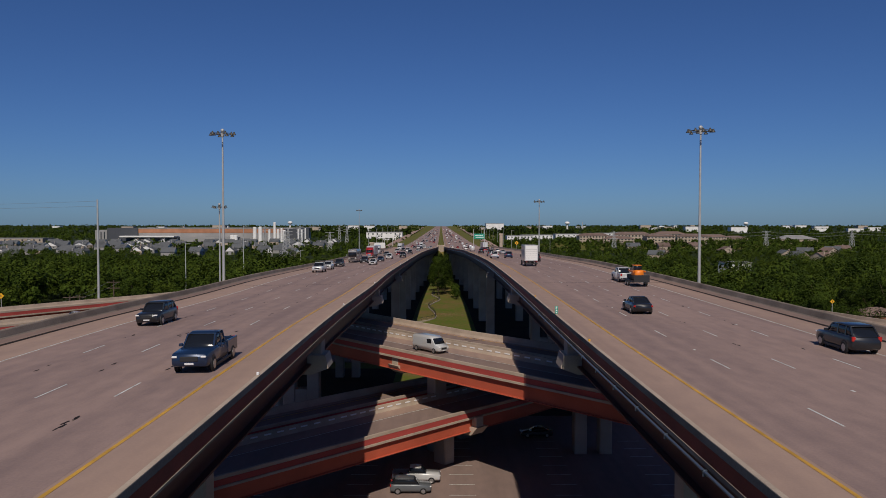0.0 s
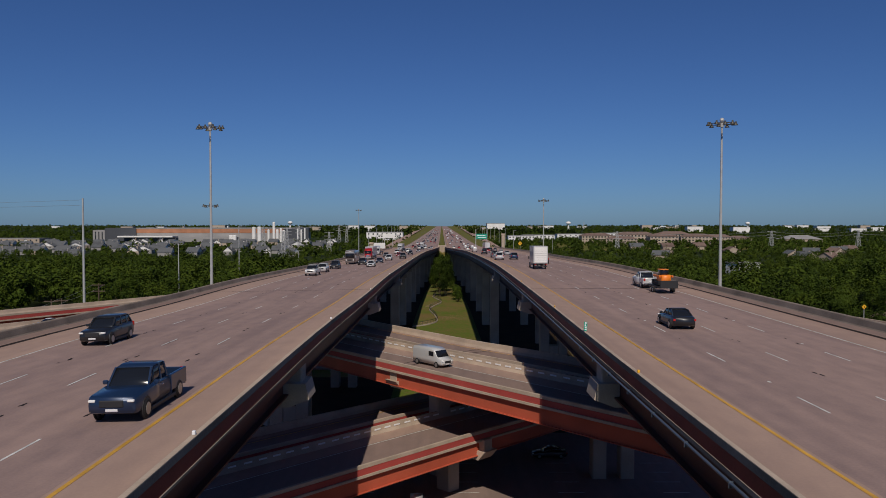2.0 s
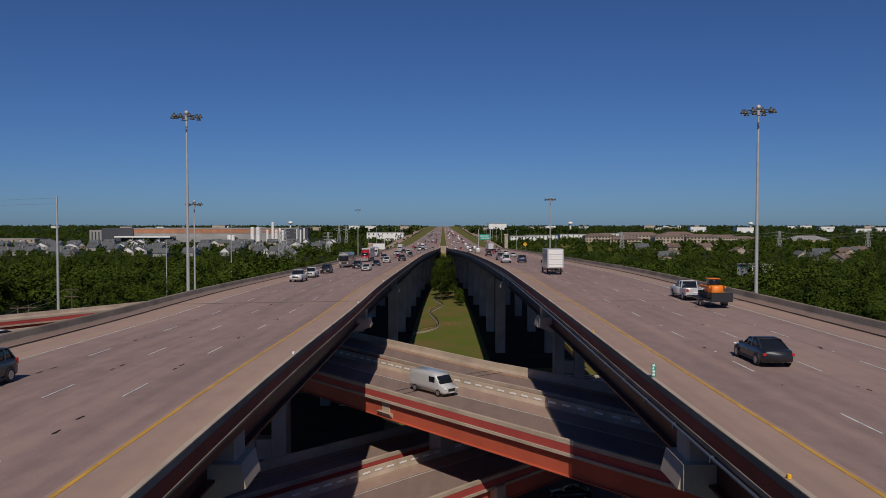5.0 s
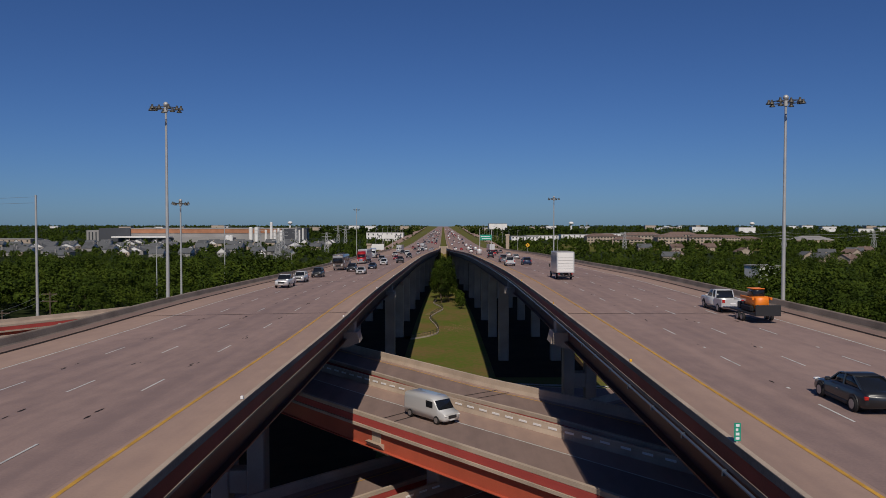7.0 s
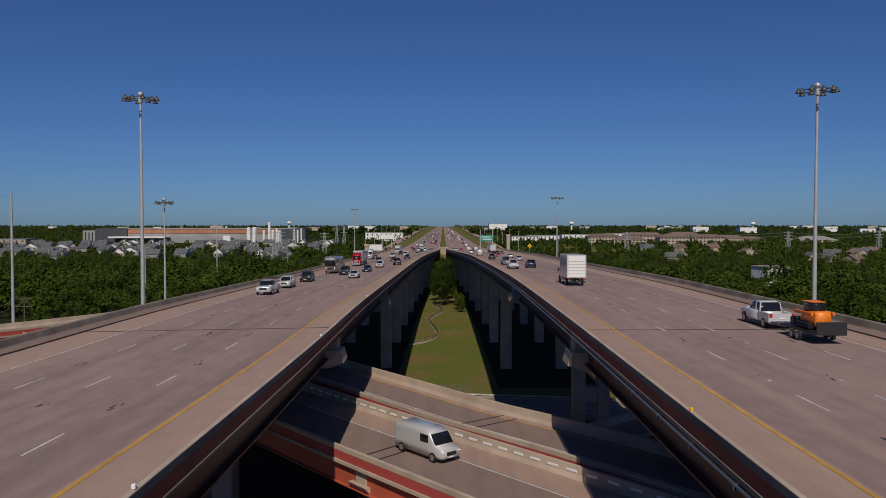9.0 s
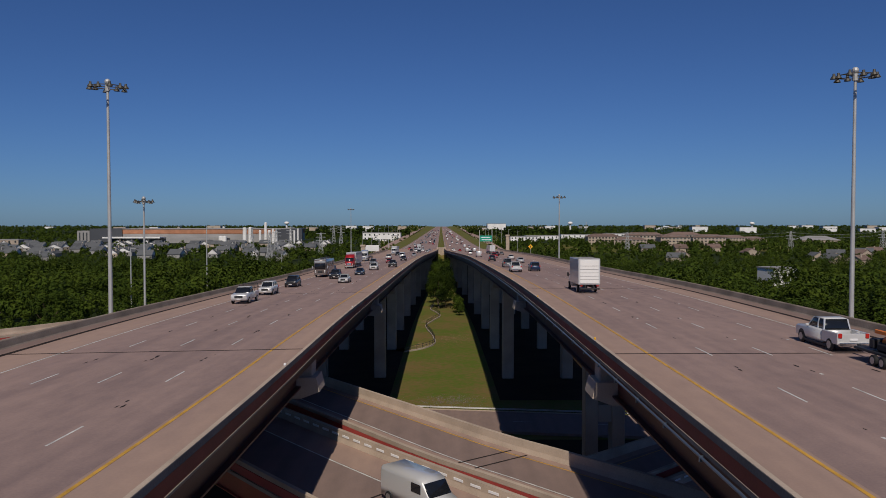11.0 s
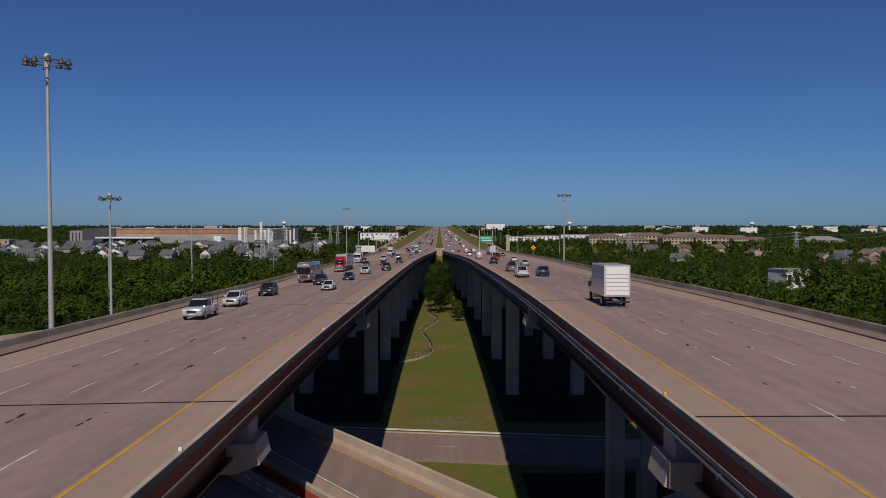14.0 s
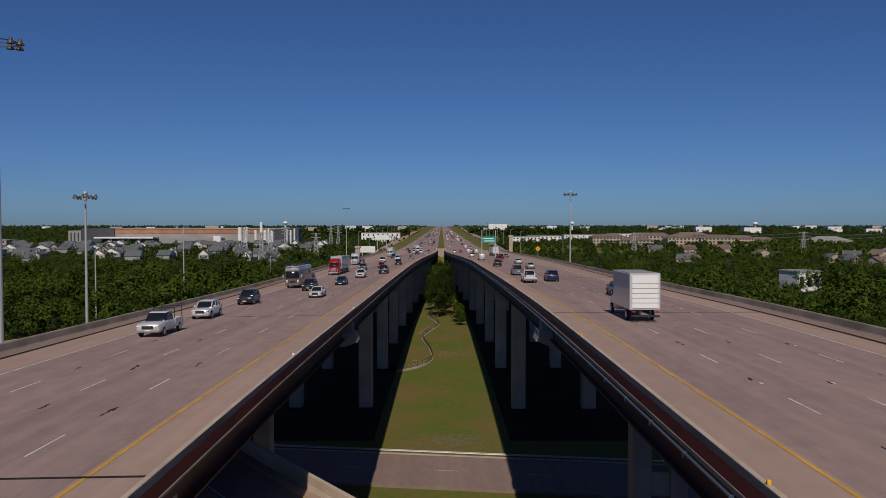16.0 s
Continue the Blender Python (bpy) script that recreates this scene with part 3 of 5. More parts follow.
# ---------------------------------------------------------------- piers
for side in (-1, 1):
    for y in JOINTS[side][:3]:
        z = deck_point(side, 10, y)[2] - 0.46
        xc = side * (INNER[side](y) + 10.8)
        p = empty("bridge_pier", xc, y, ground_z(xc, y) - 0.5, "tall grey concrete twin-leg hammerhead pier", "pier", "bridge piers")
        h = z - p.location.z
        bm = bmesh.new()
        box(bm, -11.1, -0.75, h - 1.5, 11.1, 0.75, h, 0.08)
        lo, hi = [], []
        for sx, sy in ((-1, -1), (1, -1), (1, 1), (-1, 1)):
            lo.append(bm.verts.new((sx * 10.4, sy * 1.25, h - 2.5)))
            hi.append((bm.verts.new((sx * 11.62, sy * 1.2, h - 2.05)), bm.verts.new((sx * 11.4, sy * 1.2, h - 1.1))))
        bm.faces.new(lo)
        bm.faces.new([v[1] for v in hi])
        for i in range(4):
            k = (i + 1) % 4
            bm.faces.new((lo[i], lo[k], hi[k][0], hi[i][0]))
            bm.faces.new((hi[i][0], hi[k][0], hi[k][1], hi[i][1]))
        part("cap", bm, M_COLUMN, p)
        for o in (-1.7, 1.7):
            bm = bmesh.new()
            box(bm, o - 0.85, -1.1, 0, o + 0.85, 1.1, h - 2.503, 0.12)
            part("column", bm, M_COLUMN, p)
        for zz in (h - 9.5, h - 16.5):
            bm = bmesh.new()
            box(bm, -0.847, -0.95, zz, 0.847, 0.95, zz + 2.2, 0.05)
            part("crossbeam", bm, M_COLUMN, p)
    for i in range(11):
        y = 220 + 36.5 * i if side < 0 else 219 + 38.5 * i
        if y > 585:
            continue
        xc = side * (INNER[side](y) + 10.3)
        z = deck_point(side, 10, y)[2] - 2.45
        p = empty("bridge_pier", xc, y, ground_z(xc, y) - 0.5, "tall grey concrete two-column bridge pier", "pier", "bridge piers")
        h = z - p.location.z
        bm = bmesh.new()
        box(bm, -9.5, -1.0, h - 1.5, 9.5, 1.0, h, 0.1)
        part("cap", bm, M_COLUMN, p)
        for o in (-6.2, 6.2):
            bm = bmesh.new()
            box(bm, o - 1.2, -1.1, 0, o + 1.2, 1.1, h - 1.503, 0.18)
            part("column", bm, M_COLUMN, p)

# abutment between the bridges, with its monument posts
bm = bmesh.new()
box(bm, -3.2, BRIDGE_END - 1.2, ground_z(0, 560) - 1, 3.2, BRIDGE_END - 0.2, DECK_Z[-1](600) + 1.3, 0.1)
box(bm, -42, BRIDGE_END - 0.4, ground_z(0, 560) - 1, 42, BRIDGE_END + 1.0, DECK_Z[-1](600) - 1.2, 0.1)
tagged(part("abutment", bm, M_PARAPET, None), "beige concrete abutment wall at the bridges' end", "abutment", kind="structure")
for x, y, top in ((46, 590, 22.5), (-45, 500, 18.0)):
    e = empty("monument_post", x, y, 5, "square beige stone post beside the highway", "post", "monument posts")
    h = top - 5
    bm = bmesh.new()
    box(bm, -1.2, -1.2, 0, 1.2, 1.2, h - 1.2, 0.12)
    part("shaft", bm, M_PARAPET, e)
    bm = bmesh.new()
    box(bm, -1.55, -1.55, h - 1.197, 1.55, 1.55, h, 0.2)
    part("capital", bm, M_PARAPET, e)

# ---------------------------------------------------------------- highway beyond the bridges
YS = [600, 640, 700, 800, 1000, 1400, 2000, 3000, 4800]
for side in (-1, 1):
    ln = [(side * (2.7 + 13.5), y, DECK_Z[side](y)) for y in YS]
    far = flat_road("road", ln, 13.5, M_LANE, "distant straight concrete highway")
    sweep("edge_line", [Vector(p) for p in ln], [(-11.2, 0.02), (-11.0, 0.02)], M_YELLOW if side > 0 else M_WHITE, far, closed=False)
    sweep("barrier", [Vector((side * 2.9, y, DECK_Z[side](y))) for y in YS], [(-0.3, 0), (0.3, 0), (0.15, 0.8), (-0.15, 0.8)], M_PARAPET, far)
    ln = [(side * (52 + 0.012 * (y - 600)), y, ground_z(side * 54, y) + 0.35) for y in YS]
    flat_road("road", ln, 6, M_DECK, "distant concrete frontage road along the highway")

# ---------------------------------------------------------------- median garden between the bridges
def tube(name, points, radius, mat, parent, sides=6):
    return sweep(name, points, [(radius * math.cos(2 * math.pi * k / sides), radius * math.sin(2 * math.pi * k / sides)) for k in range(sides)], mat, parent)


wall_line = bent([(-9.4, 251.5, 0), (-5, 256.5, 0), (-1.9, 265, 0), (-2.6, 280, 0), (-4.9, 300, 0), (-3, 314, 0), (-0.5, 327, 0), (-1.8, 338, 0), (-4.1, 350, 0), (-3, 366, 0)], 2.0)
wall_line = [(x, y, ground_z(x, y)) for x, y, z in wall_line]
rail = empty("path_railing", -5, 256, -2.6, "winding low kerb wall with a dark metal railing on grass", "railing")
wl = [Vector(p) - Vector(rail.location) for p in wall_line]
sweep("kerb_wall", wl, [(-0.2, -0.3), (0.2, -0.3), (0.2, 0.35), (-0.2, 0.35)], M_COLUMN, rail)
sweep("handrail", wl, [(-0.04, 1.38), (0.04, 1.38), (0.04, 1.46), (-0.04, 1.46)], M_TRIM, rail)
sweep("mid_rail", wl, [(-0.03, 0.85), (0.03, 0.85), (0.03, 0.9), (-0.03, 0.9)], M_TRIM, rail)
POST = bpy.data.meshes.new("post")
bm = bmesh.new()
box(bm, -0.05, -0.05, 0.33, 0.05, 0.05, 1.4)
bm.to_mesh(POST)
bm.free()
POST.materials.append(M_TRIM)
for p in wl[::1]:
    ob = new("post", POST)
    ob.parent, ob.location = rail, p
for lo, hi, far in ((250, 267, 4.6), (308, 330, 3.4)):
    piece = [Vector(p) for p in wall_line if lo <= p[1] <= hi]
    path = sweep("pavement", piece, [(-far, 0.05), (-0.22, 0.05), (-0.22, -0.1), (-far, -0.1)], M_DIRT)
    tagged(path, "brown gravel landing of the footpath beside the railing", "path", kind="structure")


def litter(name, cx, cy, rx, ry, n, size, mat, label, seed):
    """Many small irregular pieces, thinning out towards the edge of a patch."""
    rnd = random.Random(seed)
    verts, faces = [], []
    for i in range(n):
        x, y = cx + rx * 0.5 * rnd.gauss(0, 1), cy + ry * 0.5 * rnd.gauss(0, 1)
        r, k = size * rnd.uniform(0.4, 1.3), len(verts)
        for j in range(5):
            a = j * 1.2566 + rnd.uniform(-0.4, 0.4)
            px, py = x + r * math.cos(a) * rnd.uniform(0.6, 1.2), y + 1.2 * r * math.sin(a)
            verts.append((px, py, ground_z(px, py) + 0.01))
        verts.append((x, y, ground_z(x, y) + 0.03 + 0.25 * size * rnd.random()))
        faces += [(k + j, k + (j + 1) % 5, k + 5) for j in range(5)]
    tagged(mesh(name, verts, faces, mat), label, "ground cover", kind="stuff")


litter("gravel", 2, 198.5, 6.0, 4.5, 900, 0.085, M_GRAVEL, "scattered grey gravel on worn grass", 3)
litter("bare_soil", 3.5, 275, 6.0, 9, 400, 0.2, M_DIRT, "bare brown soil showing through grass", 2)

# dark sheets over the grass below the decks, shade put into their colour
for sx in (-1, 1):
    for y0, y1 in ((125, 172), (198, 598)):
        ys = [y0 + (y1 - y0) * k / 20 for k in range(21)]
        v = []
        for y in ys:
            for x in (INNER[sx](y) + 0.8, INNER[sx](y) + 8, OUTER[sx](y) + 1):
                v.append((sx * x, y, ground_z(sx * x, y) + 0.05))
        tagged(mesh("ground", v, [(3 * j + i, 3 * j + i + 1, 3 * j + i + 4, 3 * j + i + 3) for j in range(20) for i in range(2)], M_SHADE_SHEET), "dark ground sheet painted as shade under the bridges", "ground", kind="structure")

# guard rail along the frontage road
guard = empty("guard_rail", 0, 190.2, -2.6, "galvanised steel guard rail beside the frontage road", "guard rail")
gl = [Vector((x, -0.14 * x, 0)) for x in range(-60, 61, 6)]
sweep("beam", gl, [(0, 0.55), (0.06, 0.6), (0.0, 0.68), (0.06, 0.76), (0, 0.82), (0.03, 0.82), (0.09, 0.76), (0.03, 0.68), (0.09, 0.6), (0.03, 0.55)], M_POLE, guard)
GP = bpy.data.meshes.new("post")
bm = bmesh.new()
box(bm, -0.08, 0.0, 0, 0.08, 0.16, 0.8)
bm.to_mesh(GP)
bm.free()
GP.materials.append(M_WOOD)
for k in range(-28, 29):
    ob = new("post", GP)
    ob.parent, ob.location = guard, (2.1 * k, -0.14 * 2.1 * k + 0.05, 0)
sweep("kerb", [(x, 189.5 - 0.14 * x, -2.6) for x in range(-60, 61, 6)], [(-0.15, 0), (0.15, 0), (0.15, 0.5), (-0.15, 0.5)], M_PARAPET)
tagged(bpy.data.objects["kerb"], "pale concrete kerb of the frontage road", "kerb", kind="structure")


# ---------------------------------------------------------------- high masts and light poles
def mast(x, y, top, lamps=10, ring=2.1, r0=0.40):
    z0 = ground_z(x, y)
    e = empty("high_mast_lamp", x, y, z0, "tall galvanised high-mast lamp with a ring of dark floodlights", "street lamp", "high masts")
    h = top - z0
    bm = bmesh.new()
    bmesh.ops.create_cone(bm, cap_ends=True, segments=12, radius1=r0, radius2=0.17, depth=h, matrix=Matrix.Translation((0, 0, h / 2)))
    part("pole", bm, M_POLE, e)
    bm = bmesh.new()
    bmesh.ops.create_uvsphere(bm, u_segments=10, v_segments=8, radius=0.42, matrix=Matrix.Translation((0, 0, h + 0.25)))
    bmesh.ops.create_cone(bm, cap_ends=True, segments=10, radius1=0.34, radius2=0.34, depth=0.9, matrix=Matrix.Translation((0, 0, h - 0.6)))
    part("head_frame", bm, M_POLE, e)
    bm = bmesh.new()
    n = 20
    for i in range(n):
        a, c = 2 * math.pi * i / n, 2 * math.pi * (i + 1) / n
        q = []
        for rr, zz in ((ring, -0.5), (ring + 0.1, -0.5), (ring + 0.1, -0.38), (ring, -0.38)):
            q.append((bm.verts.new((rr * math.cos(a), rr * math.sin(a), h + zz)), bm.verts.new((rr * math.cos(c), rr * math.sin(c), h + zz))))
        for j in range(4):
            bm.faces.new((q[j][0], q[j][1], q[(j + 1) % 4][1], q[(j + 1) % 4][0]))
    bmesh.ops.remove_doubles(bm, verts=bm.verts, dist=0.01)
    for k in range(4):
        a = k * math.pi / 2 + 0.4
        bmesh.ops.create_cone(bm, cap_ends=True, segments=5, radius1=0.05, radius2=0.05, depth=ring, matrix=Matrix.Translation((0, 0, h - 0.45)) @ Matrix.Rotation(a, 4, "Z") @ Matrix.Translation((ring / 2, 0, 0)) @ Matrix.Rotation(math.pi / 2, 4, "Y"))
    part("carrier_ring", bm, M_LAMP, e)
    for k in range(lamps):
        a = 2 * math.pi * k / lamps + 0.2
        bm = bmesh.new()
        bmesh.ops.create_cone(bm, cap_ends=True, segments=10, radius1=0.45, radius2=0.26, depth=0.34, matrix=Matrix.Translation((0, 0, -0.1)))
        bmesh.ops.create_cone(bm, cap_ends=True, segments=8, radius1=0.2, radius2=0.16, depth=0.34, matrix=Matrix.Translation((0, 0, 0.24)))
        bmesh.ops.translate(bm, verts=bm.verts, vec=((ring + 0.3) * math.cos(a), (ring + 0.3) * math.sin(a), h - 0.5 + 0.12 * math.cos(3 * k)))
        part("floodlight", bm, M_LAMP, e)
    return e


mast(-46.9, 165.8, 49.7)
mast(51.7, 153.7, 48.9)
mast(-64.3, 223.5, 35.3, lamps=8, ring=1.5, r0=0.32)
mast(43.2, 339, 40.2, lamps=8, ring=1.8, r0=0.36)
mast(-66, 620, 41, lamps=8, ring=1.8, r0=0.36)


def light_pole(x, y, top, arm=True, r=0.2):
    z0 = ground_z(x, y)
    e = empty("light_pole", x, y, z0, "slender grey metal light pole among trees" if arm else "plain tall grey steel pole", "pole", "light poles")
    h = top - z0
    bm = bmesh.new()
    bmesh.ops.create_cone(bm, cap_ends=True, segments=10, radius1=r, radius2=r * 0.55, depth=h, matrix=Matrix.Translation((0, 0, h / 2)))
    part("pole", bm, M_POLE, e)
    if arm:
        bm = bmesh.new()
        box(bm, -0.1, -0.06, h - 0.25, 2.4, 0.06, h - 0.1)
        part("arm", bm, M_POLE, e)
        bm = bmesh.new()
        box(bm, 1.9, -0.18, h - 0.32, 2.9, 0.18, h - 0.12, 0.05)
        part("luminaire", bm, M_LAMP, e)


light_pole(-100.3, 225, 37.0, arm=False, r=0.42)
light_pole(-93, 362, 29, r=0.28)
light_pole(-107, 322, 21.8, r=0.28)
light_pole(-88, 481, 13.5)
light_pole(112, 790, 18)
for k in range(9):
    light_pole(-66 - 2 * k, 700 + 110 * k, 24 + 0.6 * k)
    light_pole(66 + 2 * k, 720 + 115 * k, 24 + 0.6 * k)


def utility_pole(x, y, top, arms=2):
    z0 = ground_z(x, y)
    e = empty("utility_pole", x, y, z0, "brown wooden utility pole with crossarms", "utility pole", "utility poles")
    h = top - z0
    bm = bmesh.new()
    bmesh.ops.create_cone(bm, cap_ends=True, segments=8, radius1=0.2, radius2=0.13, depth=h, matrix=Matrix.Translation((0, 0, h / 2)))
    part("pole", bm, M_WOOD, e)
    for k in range(arms):
        bm = bmesh.new()
        box(bm, -1.7, -0.2, h - 0.6 - 1.6 * k, 1.7, -0.08, h - 0.4 - 1.6 * k)
        part("crossarm", bm, M_WOOD, e)


LINE_POLES = ((-89.5, 210, 14.5), (-91.8, 195, 11.9), (-94.5, 195.5, 11.7), (-93.7, 185, 10.5))
for x, y, t in LINE_POLES:
    utility_pole(x, y, t)
for dx in (-1.5, 1.5):
    for a, c in ((LINE_POLES[0], LINE_POLES[1]), (LINE_POLES[1], LINE_POLES[3])):
        pts = [(a[0] + (c[0] - a[0]) * k / 8 + dx, a[1] + (c[1] - a[1]) * k / 8, a[2] + (c[2] - a[2]) * k / 8 - 0.37 - 1.6 * (k / 8) * (1 - k / 8)) for k in range(9)]
        tagged(tube("power_line", pts, 0.02, M_WIRE, None, 4), "thin sagging wire between wooden poles", "cable", "power lines")


def pylon(x, y, top, w=5.0):
    z0 = ground_z(x, y)
    e = empty("transmission_tower", x, y, z0, "grey lattice steel transmission tower above the trees", "pylon", "transmission towers")
    h = top - z0
    def strut(bm, a, c, r=0.12):
        a, c = Vector(a), Vector(c)
        d = c - a
        bmesh.ops.create_cone(bm, cap_ends=False, segments=4, radius1=r, radius2=r, depth=d.length, matrix=Matrix.Translation((a + c) / 2) @ d.to_track_quat("Z", "Y").to_matrix().to_4x4())
    bm = bmesh.new()
    steps = 7
    for sx in (-1, 1):
        for sy in (-1, 1):
            strut(bm, (sx * w / 2, sy * w / 2, 0), (sx * 0.5, sy * 0.5, h), 0.16)
    for k in range(steps):
        f0, f1 = k / steps, (k + 1) / steps
        w0, w1 = w / 2 * (1 - f0) + 0.5 * f0, w / 2 * (1 - f1) + 0.5 * f1
        for sy in (-1, 1):
            strut(bm, (-w0, sy * w0, h * f0), (w1, sy * w1, h * f1))
            strut(bm, (w0, sy * w0, h * f0), (-w1, sy * w1, h * f1))
    part("lattice", bm, M_POLE, e)
    for k in range(3):
        bm = bmesh.new()
        zz = h - 1 - 3.2 * k
        box(bm, -4.5, -0.15, zz, 4.5, 0.15, zz + 0.3)
        part("crossarm", bm, M_POLE, e)


TOWERS_R = [(180, 800, 22), (345, 815, 22.5), (436, 815, 23.5), (640, 830, 24)]
for x, y, t in TOWERS_R:
    pylon(x, y, t)
TOWERS_L = [(-130, 640, 24), (-155, 780, 26), (-165, 900, 27), (-190, 830, 27), (-120, 980, 27), (-140, 1060, 28), (-110, 760, 22)]
for x, y, t in TOWERS_L:
    pylon(x, y, t, 4.5)
for zz, x0 in ((0, -1), (2.6, 1)):
    pts = [(-100.3 - 26 * k, 225 + 20 * k + x0, 34.6 + zz * 0.6 + 0.16 * k + 0.012 * (k - 6) ** 2) for k in range(13)]
    tagged(tube("power_line", pts, 0.03, M_WIRE, None, 4), "thin power line running from the steel pole", "cable", "power lines")
for zz in (-1.2, -4.4):
    for a, c in zip(TOWERS_R[:-1], TOWERS_R[1:]):
        for dx in (-3.5, 3.5):
            pts = []
            for k in range(13):
                f = k / 12
                pts.append((a[0] + (c[0] - a[0]) * f + dx, a[1] + (c[1] - a[1]) * f, a[2] + (c[2] - a[2]) * f + zz - 4 * 2.5 * f * (1 - f)))
            w = tube("power_line", pts, 0.05, M_WIRE, None, 4)
            tagged(w, "thin sagging power line between towers", "cable", "power lines")


# ---------------------------------------------------------------- signs
def diamond_sign(x, y, z0, h, size):
    e = empty("warning_sign", x, y, z0, "yellow diamond warning sign on a thin post", "road sign", "warning signs")
    bm = bmesh.new()
    box(bm, -0.05, 0.0, 0, 0.05, 0.08, h)
    part("post", bm, M_POLE, e)
    bm = bmesh.new()
    r = size * 0.707
    a = [bm.verts.new((px, -0.03, h + pz)) for px, pz in ((-r, 0), (0, -r), (r, 0), (0, r))]
    b_ = [bm.verts.new((px, -0.003, h + pz)) for px, pz in ((-r, 0), (0, -r), (r, 0), (0, r))]
    bm.faces.new(a)
    bm.faces.new(list(reversed(b_)))
    for i in range(4):
        bm.faces.new((a[i], a[(i + 1) % 4], b_[(i + 1) % 4], b_[i]))
    part("plate", bm, M_SIGN_YELLOW, e)
    bm = bmesh.new()
    box(bm, -0.1 * size, -0.04, h - 0.3 * size, 0.1 * size, -0.032, h + 0.3 * size)
    part("symbol_bar", bm, M_TRIM, e)


diamond_sign(-86.5, 151, 12.8, 3.0, 0.85)
diamond_sign(75.6, 148, 12.8, 2.2, 0.62)
x, y, z = deck_point(1, width(1, 372) + 0.25, 372, 0.85)
diamond_sign(x, y, z, 2.8, 1.4)

# green guide sign over the right-hand bridge, on two posts
y = 398
e = empty("guide_sign", 19.8, y, DECK_Z[1](y), "green overhead guide sign with white lettering bars", "road sign")
for px in (-2.9, 2.7):
    bm = bmesh.new()
    box(bm, px - 0.14, 0.12, 0, px + 0.14, 0.4, 11)
    part("post", bm, M_POLE, e)
bm = bmesh.new()
box(bm, -2.7, -0.1, 5.9, 2.7, 0.0, 8.5, 0.03)
part("panel", bm, M_SIGN_GREEN, e)
for k, (a, c) in enumerate(((-2.3, 1.9), (-1.9, 2.3))):
    bm = bmesh.new()
    box(bm, a, -0.115, 7.5 - 1.0 * k, c, -0.104, 7.85 - 1.0 * k)
    part("text_bar", bm, M_SIGN_WHITE, e)
for zz in (6.3, 7.9):
    bm = bmesh.new()
    box(bm, -2.9, 0.003, zz, 2.9, 0.117, zz + 0.15)
    part("rail", bm, M_POLE, e)

# small green mile marker on the parapet
x, y, z = deck_point(1, -0.4, 61.0, 0.86)
e = empty("mile_marker", x, y, z, "small green mile marker plate on the bridge parapet", "road sign")
bm = bmesh.new()
box(bm, -0.03, 0.0, 0, 0.03, 0.03, 0.3)
part("post", bm, M_POLE, e)
bm = bmesh.new()
box(bm, -0.11, -0.02, 0.06, 0.11, -0.003, 0.66, 0.005)
part("plate", bm, M_SIGN_GREEN, e)
for k in range(4):
    bm = bmesh.new()
    box(bm, -0.06, -0.028, 0.53 - 0.14 * k, 0.06 if k != 1 else 0.02, -0.022, 0.62 - 0.14 * k)
    part("text_bar", bm, M_SIGN_WHITE, e)

# billboards beside the far highway
for x, y, w, z1 in ((-45.5, 560, 9.5, 16.2), (-52, 760, 12, 20)):
    e = empty("billboard", x, y, ground_z(x, y), "white billboard back on steel posts beside the highway", "billboard", "billboards")
    h = z1 - e.location.z
    bm = bmesh.new()
    box(bm, -w / 2, -0.2, h - 4, w / 2, 0.2, h, 0.05)
    part("panel", bm, M_WALL_WHITE, e)
    for px in (-w / 3, w / 3):
        bm = bmesh.new()
        box(bm, px - 0.2, -0.2, 0, px + 0.2, 0.2, h - 4.003)
        part("post", bm, M_POLE, e)


# ---------------------------------------------------------------- buildings
def window_mesh(w, h):
    me = bpy.data.meshes.new("window")
    bm = bmesh.new()
    box(bm, -w / 2, -0.08, -h / 2, w / 2, 0.05, h / 2)
    bm.to_mesh(me)
    bm.free()
    me.materials.append(M_PANE)
    return me


